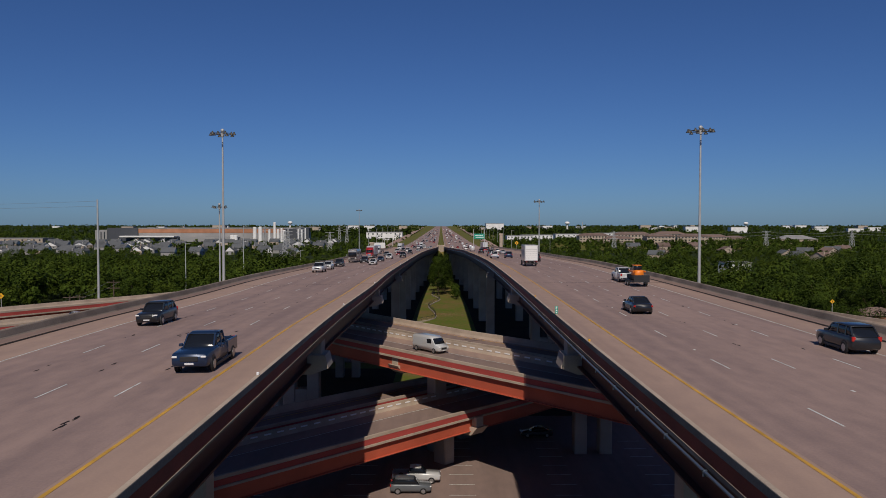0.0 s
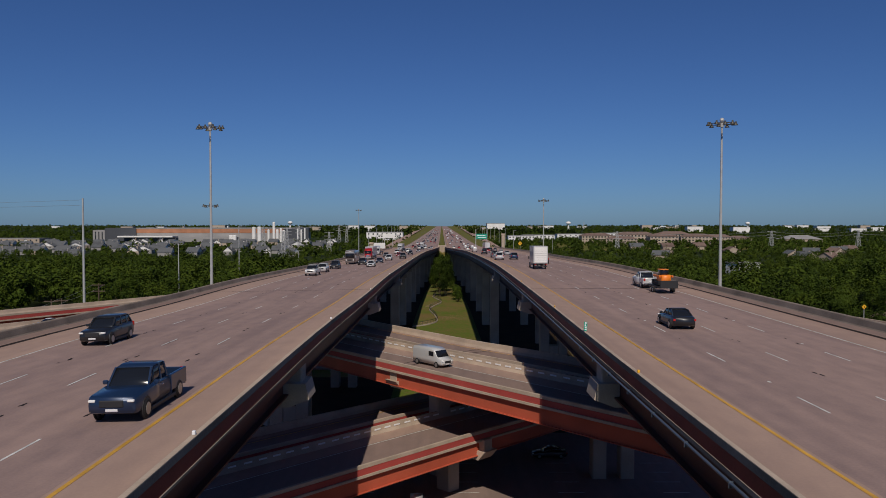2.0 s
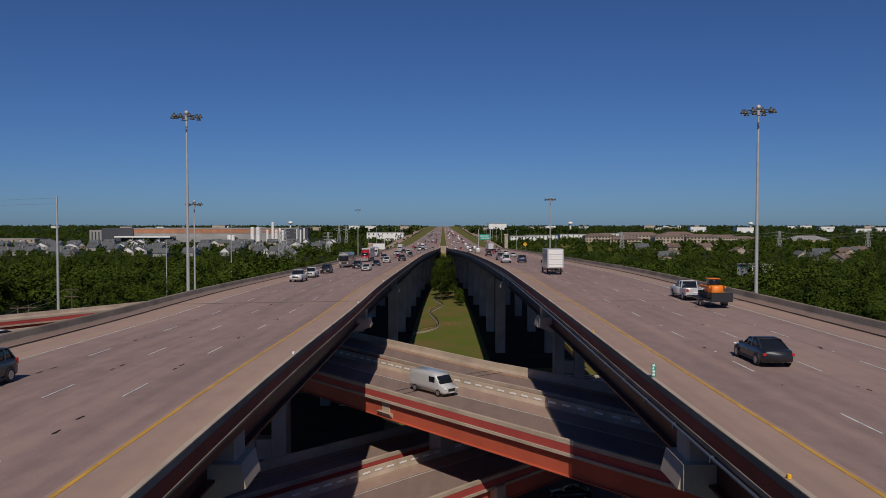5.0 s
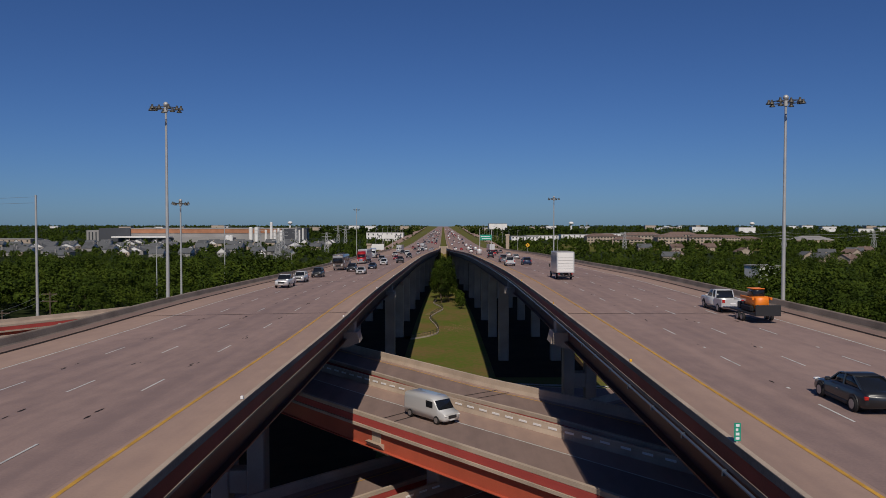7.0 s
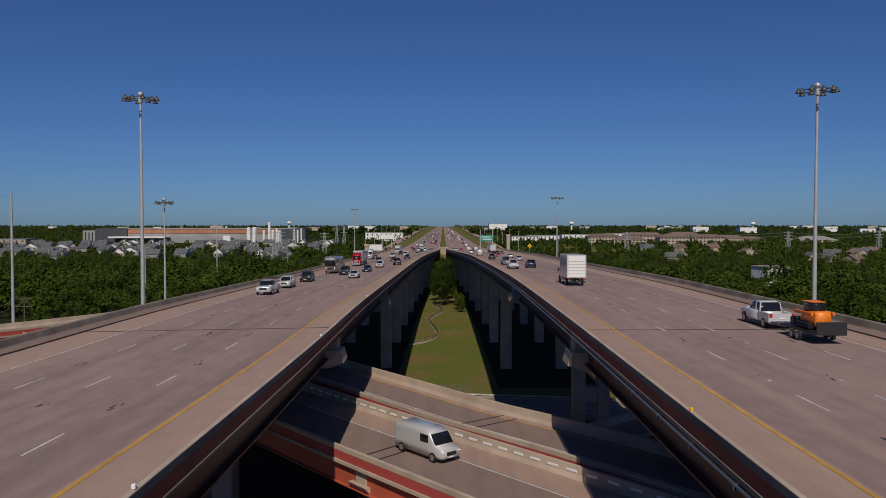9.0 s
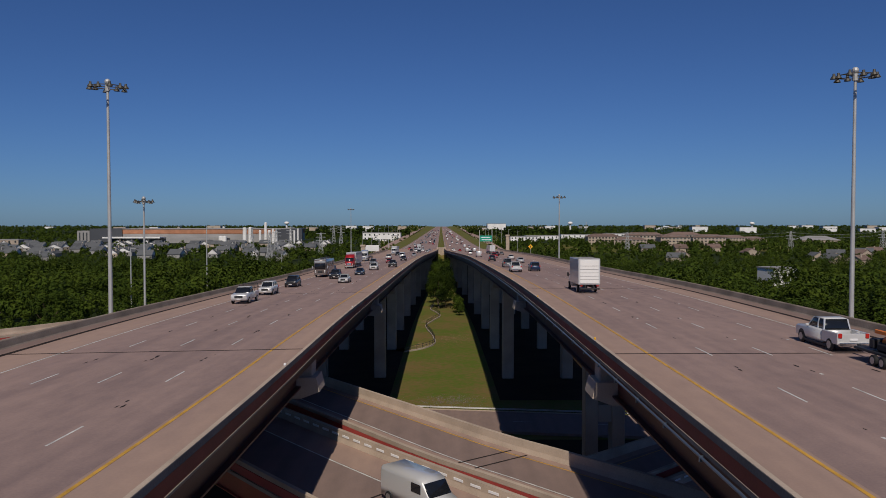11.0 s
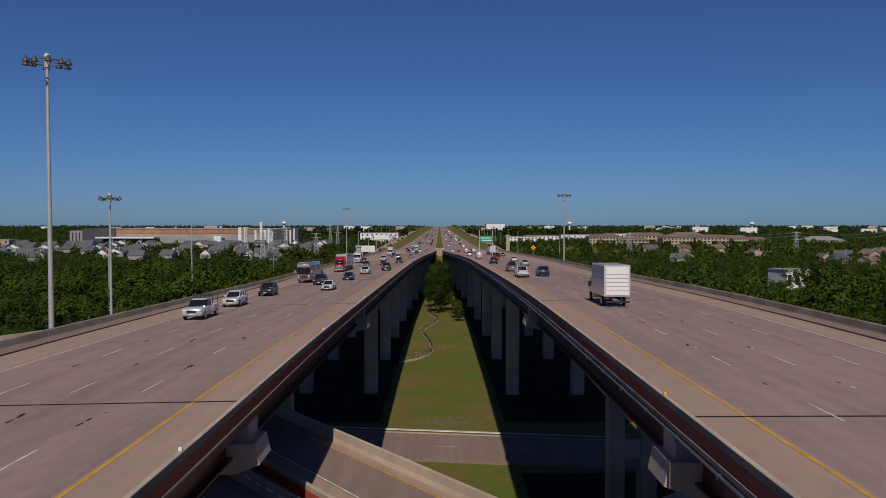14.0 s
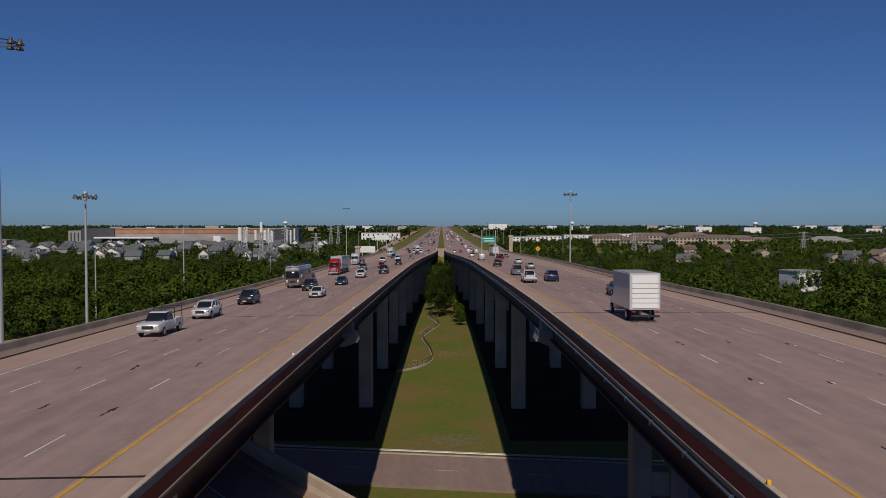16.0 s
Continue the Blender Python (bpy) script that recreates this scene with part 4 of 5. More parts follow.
def gable_house(w, d, h, roof_h, roof_mat, wall_mat, label, category, group, white_gable=True):
    e = empty("house", 0, 0, 0, label, category, group)
    bm = bmesh.new()
    box(bm, -w / 2, -d / 2, -1, w / 2, d / 2, h)
    part("wall", bm, wall_mat, e)
    for sy in (-1, 1):
        bm = bmesh.new()
        a = [bm.verts.new(p) for p in ((-w / 2, sy * d / 2, h + 0.003), (w / 2, sy * d / 2, h + 0.003), (0, sy * d / 2, h + roof_h - 0.25))]
        c = [bm.verts.new(p) for p in ((-w / 2, sy * (d / 2 - 0.2), h + 0.003), (w / 2, sy * (d / 2 - 0.2), h + 0.003), (0, sy * (d / 2 - 0.2), h + roof_h - 0.25))]
        bm.faces.new(a)
        bm.faces.new(c)
        for i in range(3):
            bm.faces.new((a[i], a[(i + 1) % 3], c[(i + 1) % 3], c[i]))
        part("gable", bm, M_WALL_WHITE if white_gable else wall_mat, e)
    bm = bmesh.new()
    ov = 0.5
    for sx in (-1, 1):
        vs = [(sx * (w / 2 + ov), -d / 2 - ov, h - 0.25), (sx * (w / 2 + ov), d / 2 + ov, h - 0.25), (0, d / 2 + ov, h + roof_h), (0, -d / 2 - ov, h + roof_h)]
        lo = [bm.verts.new(v) for v in vs]
        hi = [bm.verts.new((v[0], v[1], v[2] + 0.2)) for v in vs]
        bm.faces.new(lo)
        bm.faces.new(hi)
        for i in range(4):
            bm.faces.new((lo[i], lo[(i + 1) % 4], hi[(i + 1) % 4], hi[i]))
    part("roof", bm, roof_mat, e)
    bm = bmesh.new()
    box(bm, w * 0.2, -d * 0.2, h, w * 0.2 + 0.9, -d * 0.2 + 0.9, h + roof_h + 0.8)
    part("chimney", bm, wall_mat, e)
    wm = window_mesh(1.3, 1.5)
    for x in (-w * 0.25, w * 0.25):
        for z in (1.7,):
            ob = new("window", wm)
            ob.parent, ob.location = e, (x, -d / 2, z)
    return e


rnd = random.Random(11)
protos = [gable_house(9, 13, 3.4, 4.2, M_ROOF_GREY, M_PANEL_GREY, "grey house with white gables and a steep shingle roof", "house", "houses"),
          gable_house(17, 11, 3.3, 4.2, M_ROOF_GREY, M_PANEL_GREY, "grey row house with grey shingle roof", "house", "houses"),
          gable_house(11, 12, 3.5, 4.0, M_ROOF_GREY, M_WALL_TAN, "tan house with a grey gable roof", "house", "houses")]
brown = [gable_house(14, 12, 3.4, 3.6, M_ROOF_BROWN, M_WALL_TAN, "tan brick house with a brown roof", "house", "houses", False),
         gable_house(12, 14, 3.4, 3.6, M_ROOF_GREY, M_WALL_TAN, "tan house with a dark roof", "house", "houses", False)]
HOUSES = []


def scatter(list_of, n, x0, x1, y0, y1, gap):
    used = {}
    tries = 0
    while n and tries < 4000:
        tries += 1
        x, y = rnd.uniform(x0, x1), rnd.uniform(y0, y1)
        if any((x - a) ** 2 + (y - c) ** 2 < gap * gap for a, c in HOUSES):
            continue
        HOUSES.append((x, y))
        k = rnd.randrange(len(list_of))
        m = pose(x, y, ground_z(x, y) + 0.6, 0, 0, rnd.choice((90, 90, 90, 0, 0, 65, -65, 25)))
        if used.get(k) is None and list_of[k].location.length < 1:
            list_of[k].matrix_basis = m
            used[k] = 1
        else:
            copy_thing(list_of[k], m)
        n -= 1


scatter(protos, 120, -640, -140, 700, 1020, 15)
scatter(brown, 24, 190, 520, 640, 830, 20)
scatter(brown, 10, -720, -560, 850, 1000, 22)


def long_block(x, y, w, d, h, storeys, n_win, wall, roof, label, category, hip=3.0, turn=0.0, z0=None):
    e = empty("apartment_block" if category == "apartment" else "building", x, y, (ground_z(x, y) if z0 is None else z0) - 0.5, label, category, category + " blocks")
    e.rotation_euler = (0, 0, radians(turn))
    bm = bmesh.new()
    box(bm, -w / 2, -d / 2, 0, w / 2, d / 2, h)
    part("wall", bm, wall, e)
    bm = bmesh.new()
    if hip:
        lo = [bm.verts.new(p) for p in ((-w / 2 - 0.6, -d / 2 - 0.6, h + 0.003), (w / 2 + 0.6, -d / 2 - 0.6, h + 0.003), (w / 2 + 0.6, d / 2 + 0.6, h + 0.003), (-w / 2 - 0.6, d / 2 + 0.6, h + 0.003))]
        hi = [bm.verts.new((-w / 2 + d / 2, 0, h + hip)), bm.verts.new((w / 2 - d / 2, 0, h + hip))]
        for f in ((lo[0], lo[1], hi[1], hi[0]), (lo[1], lo[2], hi[1]), (lo[2], lo[3], hi[0], hi[1]), (lo[3], lo[0], hi[0]), tuple(reversed(lo))):
            bm.faces.new(f)
    else:
        box(bm, -w / 2 - 0.3, -d / 2 - 0.3, h + 0.003, w / 2 + 0.3, d / 2 + 0.3, h + 0.7)
    part("roof", bm, roof, e)
    if n_win:
        wm = window_mesh(min(2.0, w / n_win * 0.5), h / storeys * 0.5)
        for s_ in range(storeys):
            for k in range(n_win):
                ob = new("window", wm)
                ob.parent, ob.location = e, (-w / 2 + (k + 0.5) * w / n_win, -d / 2, h * (s_ + 0.55) / storeys)
    return e


for x, y, w, h, t in ((195, 985, 40, 12, 5), (242, 975, 46, 13, -6), (292, 985, 40, 13, 8), (215, 930, 36, 9, -12), (262, 925, 34, 12, 4), (305, 935, 36, 11, -8), (340, 970, 44, 9, 14), (375, 985, 30, 7, 6)):
    long_block(x, y, w, 16, h * 0.82, 3, max(6, int(w / 4)), M_WALL_TAN, M_ROOF_BROWN, "tan three-storey apartment block with a brown hipped roof", "apartment", 3.5, t)
    HOUSES.append((x, y))
for x, y, w, h in ((155, 1250, 50, 8), (225, 1290, 70, 9), (300, 1330, 60, 10), (120, 1180, 40, 8), (-95, 1300, 60, 12), (-85, 1250, 34, 8)):
    long_block(x, y, w, 30, h, 2, 8, M_WALL_WHITE, M_PANEL_GREY, "low white flat-roofed commercial building", "building", 0)
long_block(128, 1850, 42, 40, 25, 3, 0, M_WALL_WHITE, M_PANEL_GREY, "big white windowless hall on the skyline", "building", 0)
long_block(174, 455, 13, 14, 10.0, 1, 3, M_WALL_WHITE, M_PANEL_GREY, "white flat-roofed building among the trees", "building", 0, 12)
long_block(460, 1000, 48, 26, 6.5, 1, 0, M_WALL_TAN, M_PANEL_GREY, "low building with a blue-grey metal roof", "building", 5)
long_block(126, 222, 12, 9, 7, 1, 2, M_BRICK, M_ROOF_BROWN, "small orange brick building beside the trees", "building", 2)
long_block(-560, 1010, 90, 30, 9, 2, 12, M_WALL_TAN, M_PANEL_GREY, "beige flat-roofed office building", "building", 0)
long_block(-610, 930, 60, 20, 8, 1, 0, M_BRICK, M_ROOF_BROWN, "low building with an orange tiled roof", "building", 3)
for k in range(40):
    y = rnd.uniform(2000, 3400)
    x = rnd.uniform(-0.6, 0.6) * y
    if abs(x) < 90:
        continue
    w = rnd.uniform(14, 48)
    long_block(x, y, w, 25, rnd.uniform(8, 17), 3, 0, rnd.choice((M_WALL_WHITE, M_WALL_TAN, M_WALL_WHITE)), M_PANEL_GREY, "pale distant building on the skyline", "building", 0)

# the plant with its white silos
F = 1150
plant = empty("factory", -340, F, ground_z(-340, F), "long factory with an orange brick upper wall and grey base", "factory")
fz = plant.location.z


def slab(name, x0, x1, y0, y1, z0, z1, mat):
    bm = bmesh.new()
    box(bm, x0 + 340, y0, z0 - fz, x1 + 340, y1, z1 - fz, 0.2)
    part(name, bm, mat, plant)


slab("base_wall", -452, -215, 0, 120, 4, 16.2, M_PANEL_GREY)
slab("upper_wall", -452, -215, -0.6, 119, 16.21, 22.4, M_BRICK)
slab("roof", -454, -213, -1.2, 121, 22.42, 23.6, M_PANEL_GREY)
slab("dark_hall", -498, -452.2, -2, 90, 4, 23.6, M_PANEL_DARK)
slab("office_wing", -516, -498.2, -2, 60, 4, 20.5, M_PANEL_GREY)
slab("dark_hall", -233, -196, -8, -0.8, 4, 23, M_PANEL_DARK)
slab("canopy", -470, -390, -26, -2.2, 10, 12, M_WALL_WHITE)
slab("annex", -380, -300, -30, -0.8, 3.5, 10.5, M_PANEL_GREY)
wm = window_mesh(1.6, 12)
for k in range(3):
    ob = new("window", wm)
    ob.parent, ob.location = plant, (-507 + 340 - 5 + 5 * k, -2, 12 - fz)
for x, top, r in ((-267.5, 24.5, 2.7), (-259.5, 25, 2.9), (-246.5, 21, 1.7), (-239, 31.5, 1.9), (-234, 21, 2.0), (-229, 23, 1.6), (-225, 20, 2.2), (-300, 13, 3), (-295, 13, 3), (-205, 22, 1.2), (-200, 21, 1.2), (-195, 23, 1.1)):
    e = empty("silo", x, F - 45, ground_z(x, F - 45) - 0.3, "white cylindrical process tower at the factory", "silo", "silos")
    h = top - e.location.z
    bm = bmesh.new()
    bmesh.ops.create_cone(bm, cap_ends=True, segments=16, radius1=r, radius2=r, depth=h, matrix=Matrix.Translation((0, 0, h / 2)))
    part("shell", bm, M_WALL_WHITE, e)
    bm = bmesh.new()
    bmesh.ops.create_cone(bm, cap_ends=True, segments=16, radius1=r * 1.02, radius2=r * 0.5, depth=0.8, matrix=Matrix.Translation((0, 0, h + 0.4)))
    part("cap", bm, M_WALL_WHITE, e)

for x, y, top, r in ((-500, 2550, 38, 8), (410, 2500, 37, 8), (1150, 2900, 36, 9)):
    e = empty("water_tower", x, y, ground_z(x, y), "white bulbous water tower on the skyline", "water tower", "water towers")
    h = top - e.location.z
    bm = bmesh.new()
    bmesh.ops.create_uvsphere(bm, u_segments=16, v_segments=10, radius=r, matrix=Matrix.Translation((0, 0, h - 5)) @ Matrix.Diagonal((1, 1, 0.65, 1)))
    part("tank", bm, M_WALL_WHITE, e)
    bm = bmesh.new()
    bmesh.ops.create_cone(bm, cap_ends=True, segments=12, radius1=3.4, radius2=2.2, depth=h - 8, matrix=Matrix.Translation((0, 0, (h - 8) / 2)))
    part("stem", bm, M_WALL_WHITE, e)
light_pole(438, 2380, 36, arm=False, r=1.6)


# ---------------------------------------------------------------- trees
def crown_arrays(seed, h, r, n, leaf, clumps):
    """Leaf cards set in clumps through an uneven crown."""
    g = np.random.RandomState(seed)
    cen = []
    for k in range(clumps):
        a, z = g.uniform(0, 2 * np.pi), g.uniform(0.25, 0.9) ** 0.8
        rad = r * math.sqrt(max(0.02, 1 - ((z - 0.45) / 0.56) ** 2)) * g.uniform(0.45, 0.9)
        cen.append((rad * np.cos(a), rad * np.sin(a), z * h, r * g.uniform(0.2, 0.38)))
    cen = np.array(cen)
    pick = g.randint(0, clumps, n)
    d = g.normal(size=(n, 3))
    d /= np.linalg.norm(d, axis=1)[:, None]
    p = cen[pick, :3] + d * cen[pick, 3:] * g.uniform(0.7, 1.08, (n, 1))
    out = p - np.array((0, 0, h * 0.4))
    out /= np.linalg.norm(out, axis=1)[:, None]
    nrm = 0.5 * d + 0.9 * out + g.normal(size=(n, 3)) * 0.4 + np.array((0, 0, 0.3))
    nrm /= np.linalg.norm(nrm, axis=1)[:, None]
    t = np.cross(nrm, g.normal(size=(n, 3)))
    t /= np.linalg.norm(t, axis=1)[:, None] + 1e-9
    u = np.cross(nrm, t)
    s = leaf * g.uniform(0.6, 1.3, (n, 1))
    tri = np.stack([p - t * s, p + t * s * 0.7 + u * s * 0.8, p + t * s * 0.6 - u * s * 0.8 + nrm * s * 0.25], axis=1)
    return tri.reshape(-1, 3)


def leaf_mesh(name, verts, mat):
    n = len(verts)
    me = bpy.data.meshes.new(name)
    me.vertices.add(n)
    me.vertices.foreach_set("co", np.asarray(verts, dtype=np.float32).ravel())
    me.loops.add(n)
    me.loops.foreach_set("vertex_index", np.arange(n, dtype=np.int32))
    me.polygons.add(n // 3)
    me.polygons.foreach_set("loop_start", np.arange(0, n, 3, dtype=np.int32))
    me.materials.append(mat)
    me.update(calc_edges=True)
    return me


def tree_proto(seed, h, r, n):
    e = empty("tree", 0, 0, 0, "broad green leafy tree in full leaf", "tree", "trees")
    g = random.Random(seed)
    bm = bmesh.new()
    def limb(a, c, r0, r1):
        a, c = Vector(a), Vector(c)
        d = c - a
        bmesh.ops.create_cone(bm, cap_ends=True, segments=6, radius1=r0, radius2=r1, depth=d.length, matrix=Matrix.Translation((a + c) / 2) @ d.to_track_quat("Z", "Y").to_matrix().to_4x4())
    limb((0, 0, -0.5), (0.1, 0, h * 0.45), 0.28, 0.17)
    for k in range(5):
        a = k * 1.256 + g.random()
        limb((0.1, 0, h * g.uniform(0.28, 0.45)), (r * 0.55 * math.cos(a), r * 0.55 * math.sin(a), h * g.uniform(0.55, 0.8)), 0.13, 0.05)
    part("trunk", bm, M_BARK, e)
    me = leaf_mesh("crown", crown_arrays(seed, h, r, n, 0.225, 34), M_LEAF)
    ob = new("crown", me)
    ob.parent = e
    return e


TREES = [tree_proto(21 + k, h, r, 5000) for k, (h, r) in enumerate(((11, 4.6), (12.5, 5.2), (9.5, 4.2), (13.5, 5.4), (8, 3.8), (11.5, 4.9)))]
FAR = [crown_arrays(51 + k, h, r, n, 0.44, 18) for k, (h, r, n) in enumerate(((10, 4.8, 540), (12, 5.4, 600), (9, 4.4, 480), (13.5, 5.8, 640)))]
VFAR = [crown_arrays(71 + k, h, r, 66, 1.65, 9) for k, (h, r) in enumerate(((10, 6), (12, 6.5), (9, 5.5)))]
rnd = random.Random(3)
used = set()


def plant_tree(x, y, k=None, scale=1.0, slim=1.0, wild=True):
    k = rnd.randrange(6) if k is None else k
    m = pose(x, y, ground_z(x, y), 0, 0, rnd.uniform(0, 360))
    if k in used:
        t = copy_thing(TREES[k], m)
    else:
        used.add(k)
        TREES[k].matrix_basis = m
        t = TREES[k]
    s_ = scale * (rnd.choice((0.62, 0.75, 0.88, 1.0, 1.15, 1.3)) if wild else 1.0)
    t.scale = (s_ * slim, s_ * slim, s_ * rnd.uniform(0.9, 1.15))


def clear_of_roads(x, y):
    if abs(x) < 44 + 0.02 * max(0, y - 250) or (y < 128):
        return False
    if -126 < x < -78 and y < 236 or 176 < y < 193 and abs(x) < 300:
        return False
    if x < 0 and y < 240 and -108 < x < -44 + 0 and not (x < -82 - max(0, 170 - y) * 0.9):
        return False
    if x > 0 and y < 240 and x < 82 + max(0, 150 - y) * 0.9:
        return False
    if y > 560 and abs(x) < 64:
        return False
    if x < 0 and y > 1080 and -540 < x < -180 and y < 1300:
        return False
    if -148 < x < -104 and 200 < y < 262 or 108 < x < 142 and 193 < y < 226:
        return False
    if -150 < x < -60 and 262 < y < 300:
        return False
    return True


# median trees between the bridges
for x, y, k, s_ in ((-1.0, 352, 1, 1.0), (1.8, 357, 3, 0.9), (-1.5, 370, 3, 1.0), (1, 378, 5, 1.1), (6.0, 338, 4, 0.8), (-1.5, 396, 1, 1.15), (1.5, 412, 3, 1.15), (-1.5, 430, 3, 1.0), (1, 446, 1, 0.95), (-0.5, 462, 3, 0.85), (0.5, 480, 1, 0.8), (0, 505, 3, 0.7), (6.6, 330, 4, 0.6), (0, 530, 1, 0.6)):
    plant_tree(x, y, k, s_ * 1.1, 0.76, False)
near = 12
far_xyz, vfar_xyz = [], []
y = 125.0
while y < 1750:
    step = 8.2 if y < 300 else 9.0 if y < 560 else 11.0 if y < 1000 else 20.0
    lim = 0.66 * y + 40
    x = -lim
    while x < lim:
        px, py = x + rnd.uniform(-0.45, 0.45) * step, y + rnd.uniform(-0.45, 0.45) * step
        x += step
        if not clear_of_roads(px, py):
            continue
        if any(abs(px - a) < 12 and -15 < py - c < 10 for a, c in HOUSES) and rnd.random() < 0.85:
            continue
        if 150 < px < 200 and 375 < py < 470 and rnd.random() < 0.97:
            continue
        if -640 < px < -150 and 690 < py < 1090 and rnd.random() < 0.55:
            continue
        if abs(px) < 170 and py > 620 and rnd.random() < 0.35:
            continue
        if py < 270 and near < 300:
            plant_tree(px, py)
            near += 1
        elif py < 700:
            far_xyz.append((px, py))
        else:
            vfar_xyz.append((px, py))
    y += step
y = 1780.0
while y < 4600:
    for k in range(90):
        px, py = rnd.uniform(-0.66, 0.66) * y, y + rnd.uniform(0, 70)
        if abs(px) > 66:
            vfar_xyz.append((px, py))
    y += 75


def wood(name, spots, kinds, label, lo, hi):
    chunks = []
    for x, y in spots:
        a, s_ = rnd.uniform(0, 6.28), lo + (hi - lo) * rnd.random() ** 1.4
        q = kinds[rnd.randrange(len(kinds))]
        s_ *= 1.0 - 0.42 * smooth(330, 620, y) + 0.3 * smooth(1300, 2200, y)
        c, sn = math.cos(a), math.sin(a)
        r = np.empty_like(q)
        r[:, 0], r[:, 1], r[:, 2] = (q[:, 0] * c - q[:, 1] * sn) * s_ + x, (q[:, 0] * sn + q[:, 1] * c) * s_ + y, q[:, 2] * s_ * rnd.uniform(0.85, 1.15) + ground_z(x, y) - 0.5
        chunks.append(r)
    tagged(new(name, leaf_mesh(name, np.concatenate(chunks), M_LEAF)), label, "trees", kind="stuff")


wood("woodland", far_xyz, FAR, "dense green woodland beyond the bridges", 0.6, 1.45)
wood("distant_woodland", vfar_xyz, VFAR, "far green woods towards the horizon", 0.8, 1.25)
wood("hill_woodland", [(rnd.uniform(62, 280), rnd.uniform(1560, 1800)) for k in range(90)] + [(rnd.uniform(-260, -62), rnd.uniform(1450, 1800)) for k in range(60)], VFAR, "green trees on the far rise beside the highway", 1.5, 2.3)
wood("bank_woodland", [(sx * rnd.uniform(45 + 0.012 * (y - 600), 64 + 0.02 * (y - 600)), y + rnd.uniform(-6, 6)) for sx in (-1, 1) for y in range(640, 1700, 12)], VFAR, "small trees and shrubs on the highway's banks", 0.25, 0.6)
# trees out of view at the sides and behind, added to block low sky light
wood("outer_woodland", [(sx * rnd.uniform(125, 300), rnd.uniform(-140, 128)) for sx in (-1, 1) for k in range(260)] + [(rnd.uniform(-200, 200), rnd.uniform(-260, -150)) for k in range(200)], VFAR, "unseen green woods added to block low sky light", 1.2, 1.9)
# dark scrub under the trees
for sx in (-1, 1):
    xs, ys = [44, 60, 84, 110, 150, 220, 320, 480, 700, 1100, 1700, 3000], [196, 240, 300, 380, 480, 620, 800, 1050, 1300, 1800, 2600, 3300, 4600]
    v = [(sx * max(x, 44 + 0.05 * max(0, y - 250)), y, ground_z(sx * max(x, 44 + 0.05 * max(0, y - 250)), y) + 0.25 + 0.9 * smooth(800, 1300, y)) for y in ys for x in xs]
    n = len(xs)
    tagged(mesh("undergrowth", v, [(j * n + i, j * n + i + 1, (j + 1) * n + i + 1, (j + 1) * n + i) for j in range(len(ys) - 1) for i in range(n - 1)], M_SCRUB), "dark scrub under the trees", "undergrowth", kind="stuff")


# ---------------------------------------------------------------- vehicles
def paint(colour):
    return glossy("car_paint", colour, 0.35, 0.25, 0.6)


PAINTS = {"white": paint((0.62, 0.62, 0.61)), "black": paint((0.02, 0.022, 0.026)), "blue": paint((0.012, 0.03, 0.075)), "grey": paint((0.13, 0.14, 0.15)),
          "silver": paint((0.38, 0.39, 0.40)), "red": paint((0.42, 0.015, 0.015)), "maroon": paint((0.06, 0.01, 0.012)), "taupe": paint((0.17, 0.14, 0.13))}
TYRE = bpy.data.meshes.new("tyre")
bm = bmesh.new()
bmesh.ops.create_cone(bm, cap_ends=True, segments=18, radius1=0.36, radius2=0.36, depth=0.24, matrix=Matrix.Rotation(math.pi / 2, 4, "Y"))
bmesh.ops.bevel(bm, geom=[e for e in bm.edges if len(e.link_faces) == 2 and max(len(f.verts) for f in e.link_faces) > 4], offset=0.04, segments=1, affect="EDGES")
bm.to_mesh(TYRE)
bm.free()
TYRE.materials.append(M_RUBBER)
RIM = bpy.data.meshes.new("rim")
bm = bmesh.new()
bmesh.ops.create_cone(bm, cap_ends=True, segments=12, radius1=0.23, radius2=0.23, depth=0.26, matrix=Matrix.Rotation(math.pi / 2, 4, "Y"))
bm.to_mesh(RIM)
bm.free()
RIM.materials.append(M_RIM)


def wheel(parent, x, y, scale=1.0):
    w = new("wheel", TYRE)
    w.parent, w.location, w.scale = parent, (x, y, 0.36 * scale), (1, scale, scale)
    r = new("rim", RIM)
    r.parent = w


def hull(name, stations, mat, parent, inset=0.12):
    """A body lofted along y from (y, half width, bottom, top) with rounded shoulders."""
    bm = bmesh.new()
    rings = []
    for y, w, z0, z1 in stations:
        dz = (z1 - z0)
        pts = ((-w * 0.96, z0), (-w, z0 + dz * 0.35), (-w * (1 - inset * 0.35), z0 + dz * 0.8), (-w * (1 - inset), z1), (w * (1 - inset), z1), (w * (1 - inset * 0.35), z0 + dz * 0.8), (w, z0 + dz * 0.35), (w * 0.96, z0))
        rings.append([bm.verts.new((px, y, pz)) for px, pz in pts])
    for a, c in zip(rings[:-1], rings[1:]):
        for i in range(8):
            bm.faces.new((a[i], a[(i + 1) % 8], c[(i + 1) % 8], c[i]))
    bm.faces.new(rings[0])
    bm.faces.new(rings[-1])
    bmesh.ops.recalc_face_normals(bm, faces=bm.faces)
    bmesh.ops.bevel(bm, geom=list(bm.edges), offset=0.05, segments=2, affect="EDGES", clamp_overlap=True)
    for f in bm.faces:
        f.smooth = True
    return part(name, bm, mat, parent)


def plain(name, x0, y0, z0, x1, y1, z1, mat, parent, bevel=0.03):
    bm = bmesh.new()
    box(bm, x0, y0, z0, x1, y1, z1, bevel)
    return part(name, bm, mat, parent)


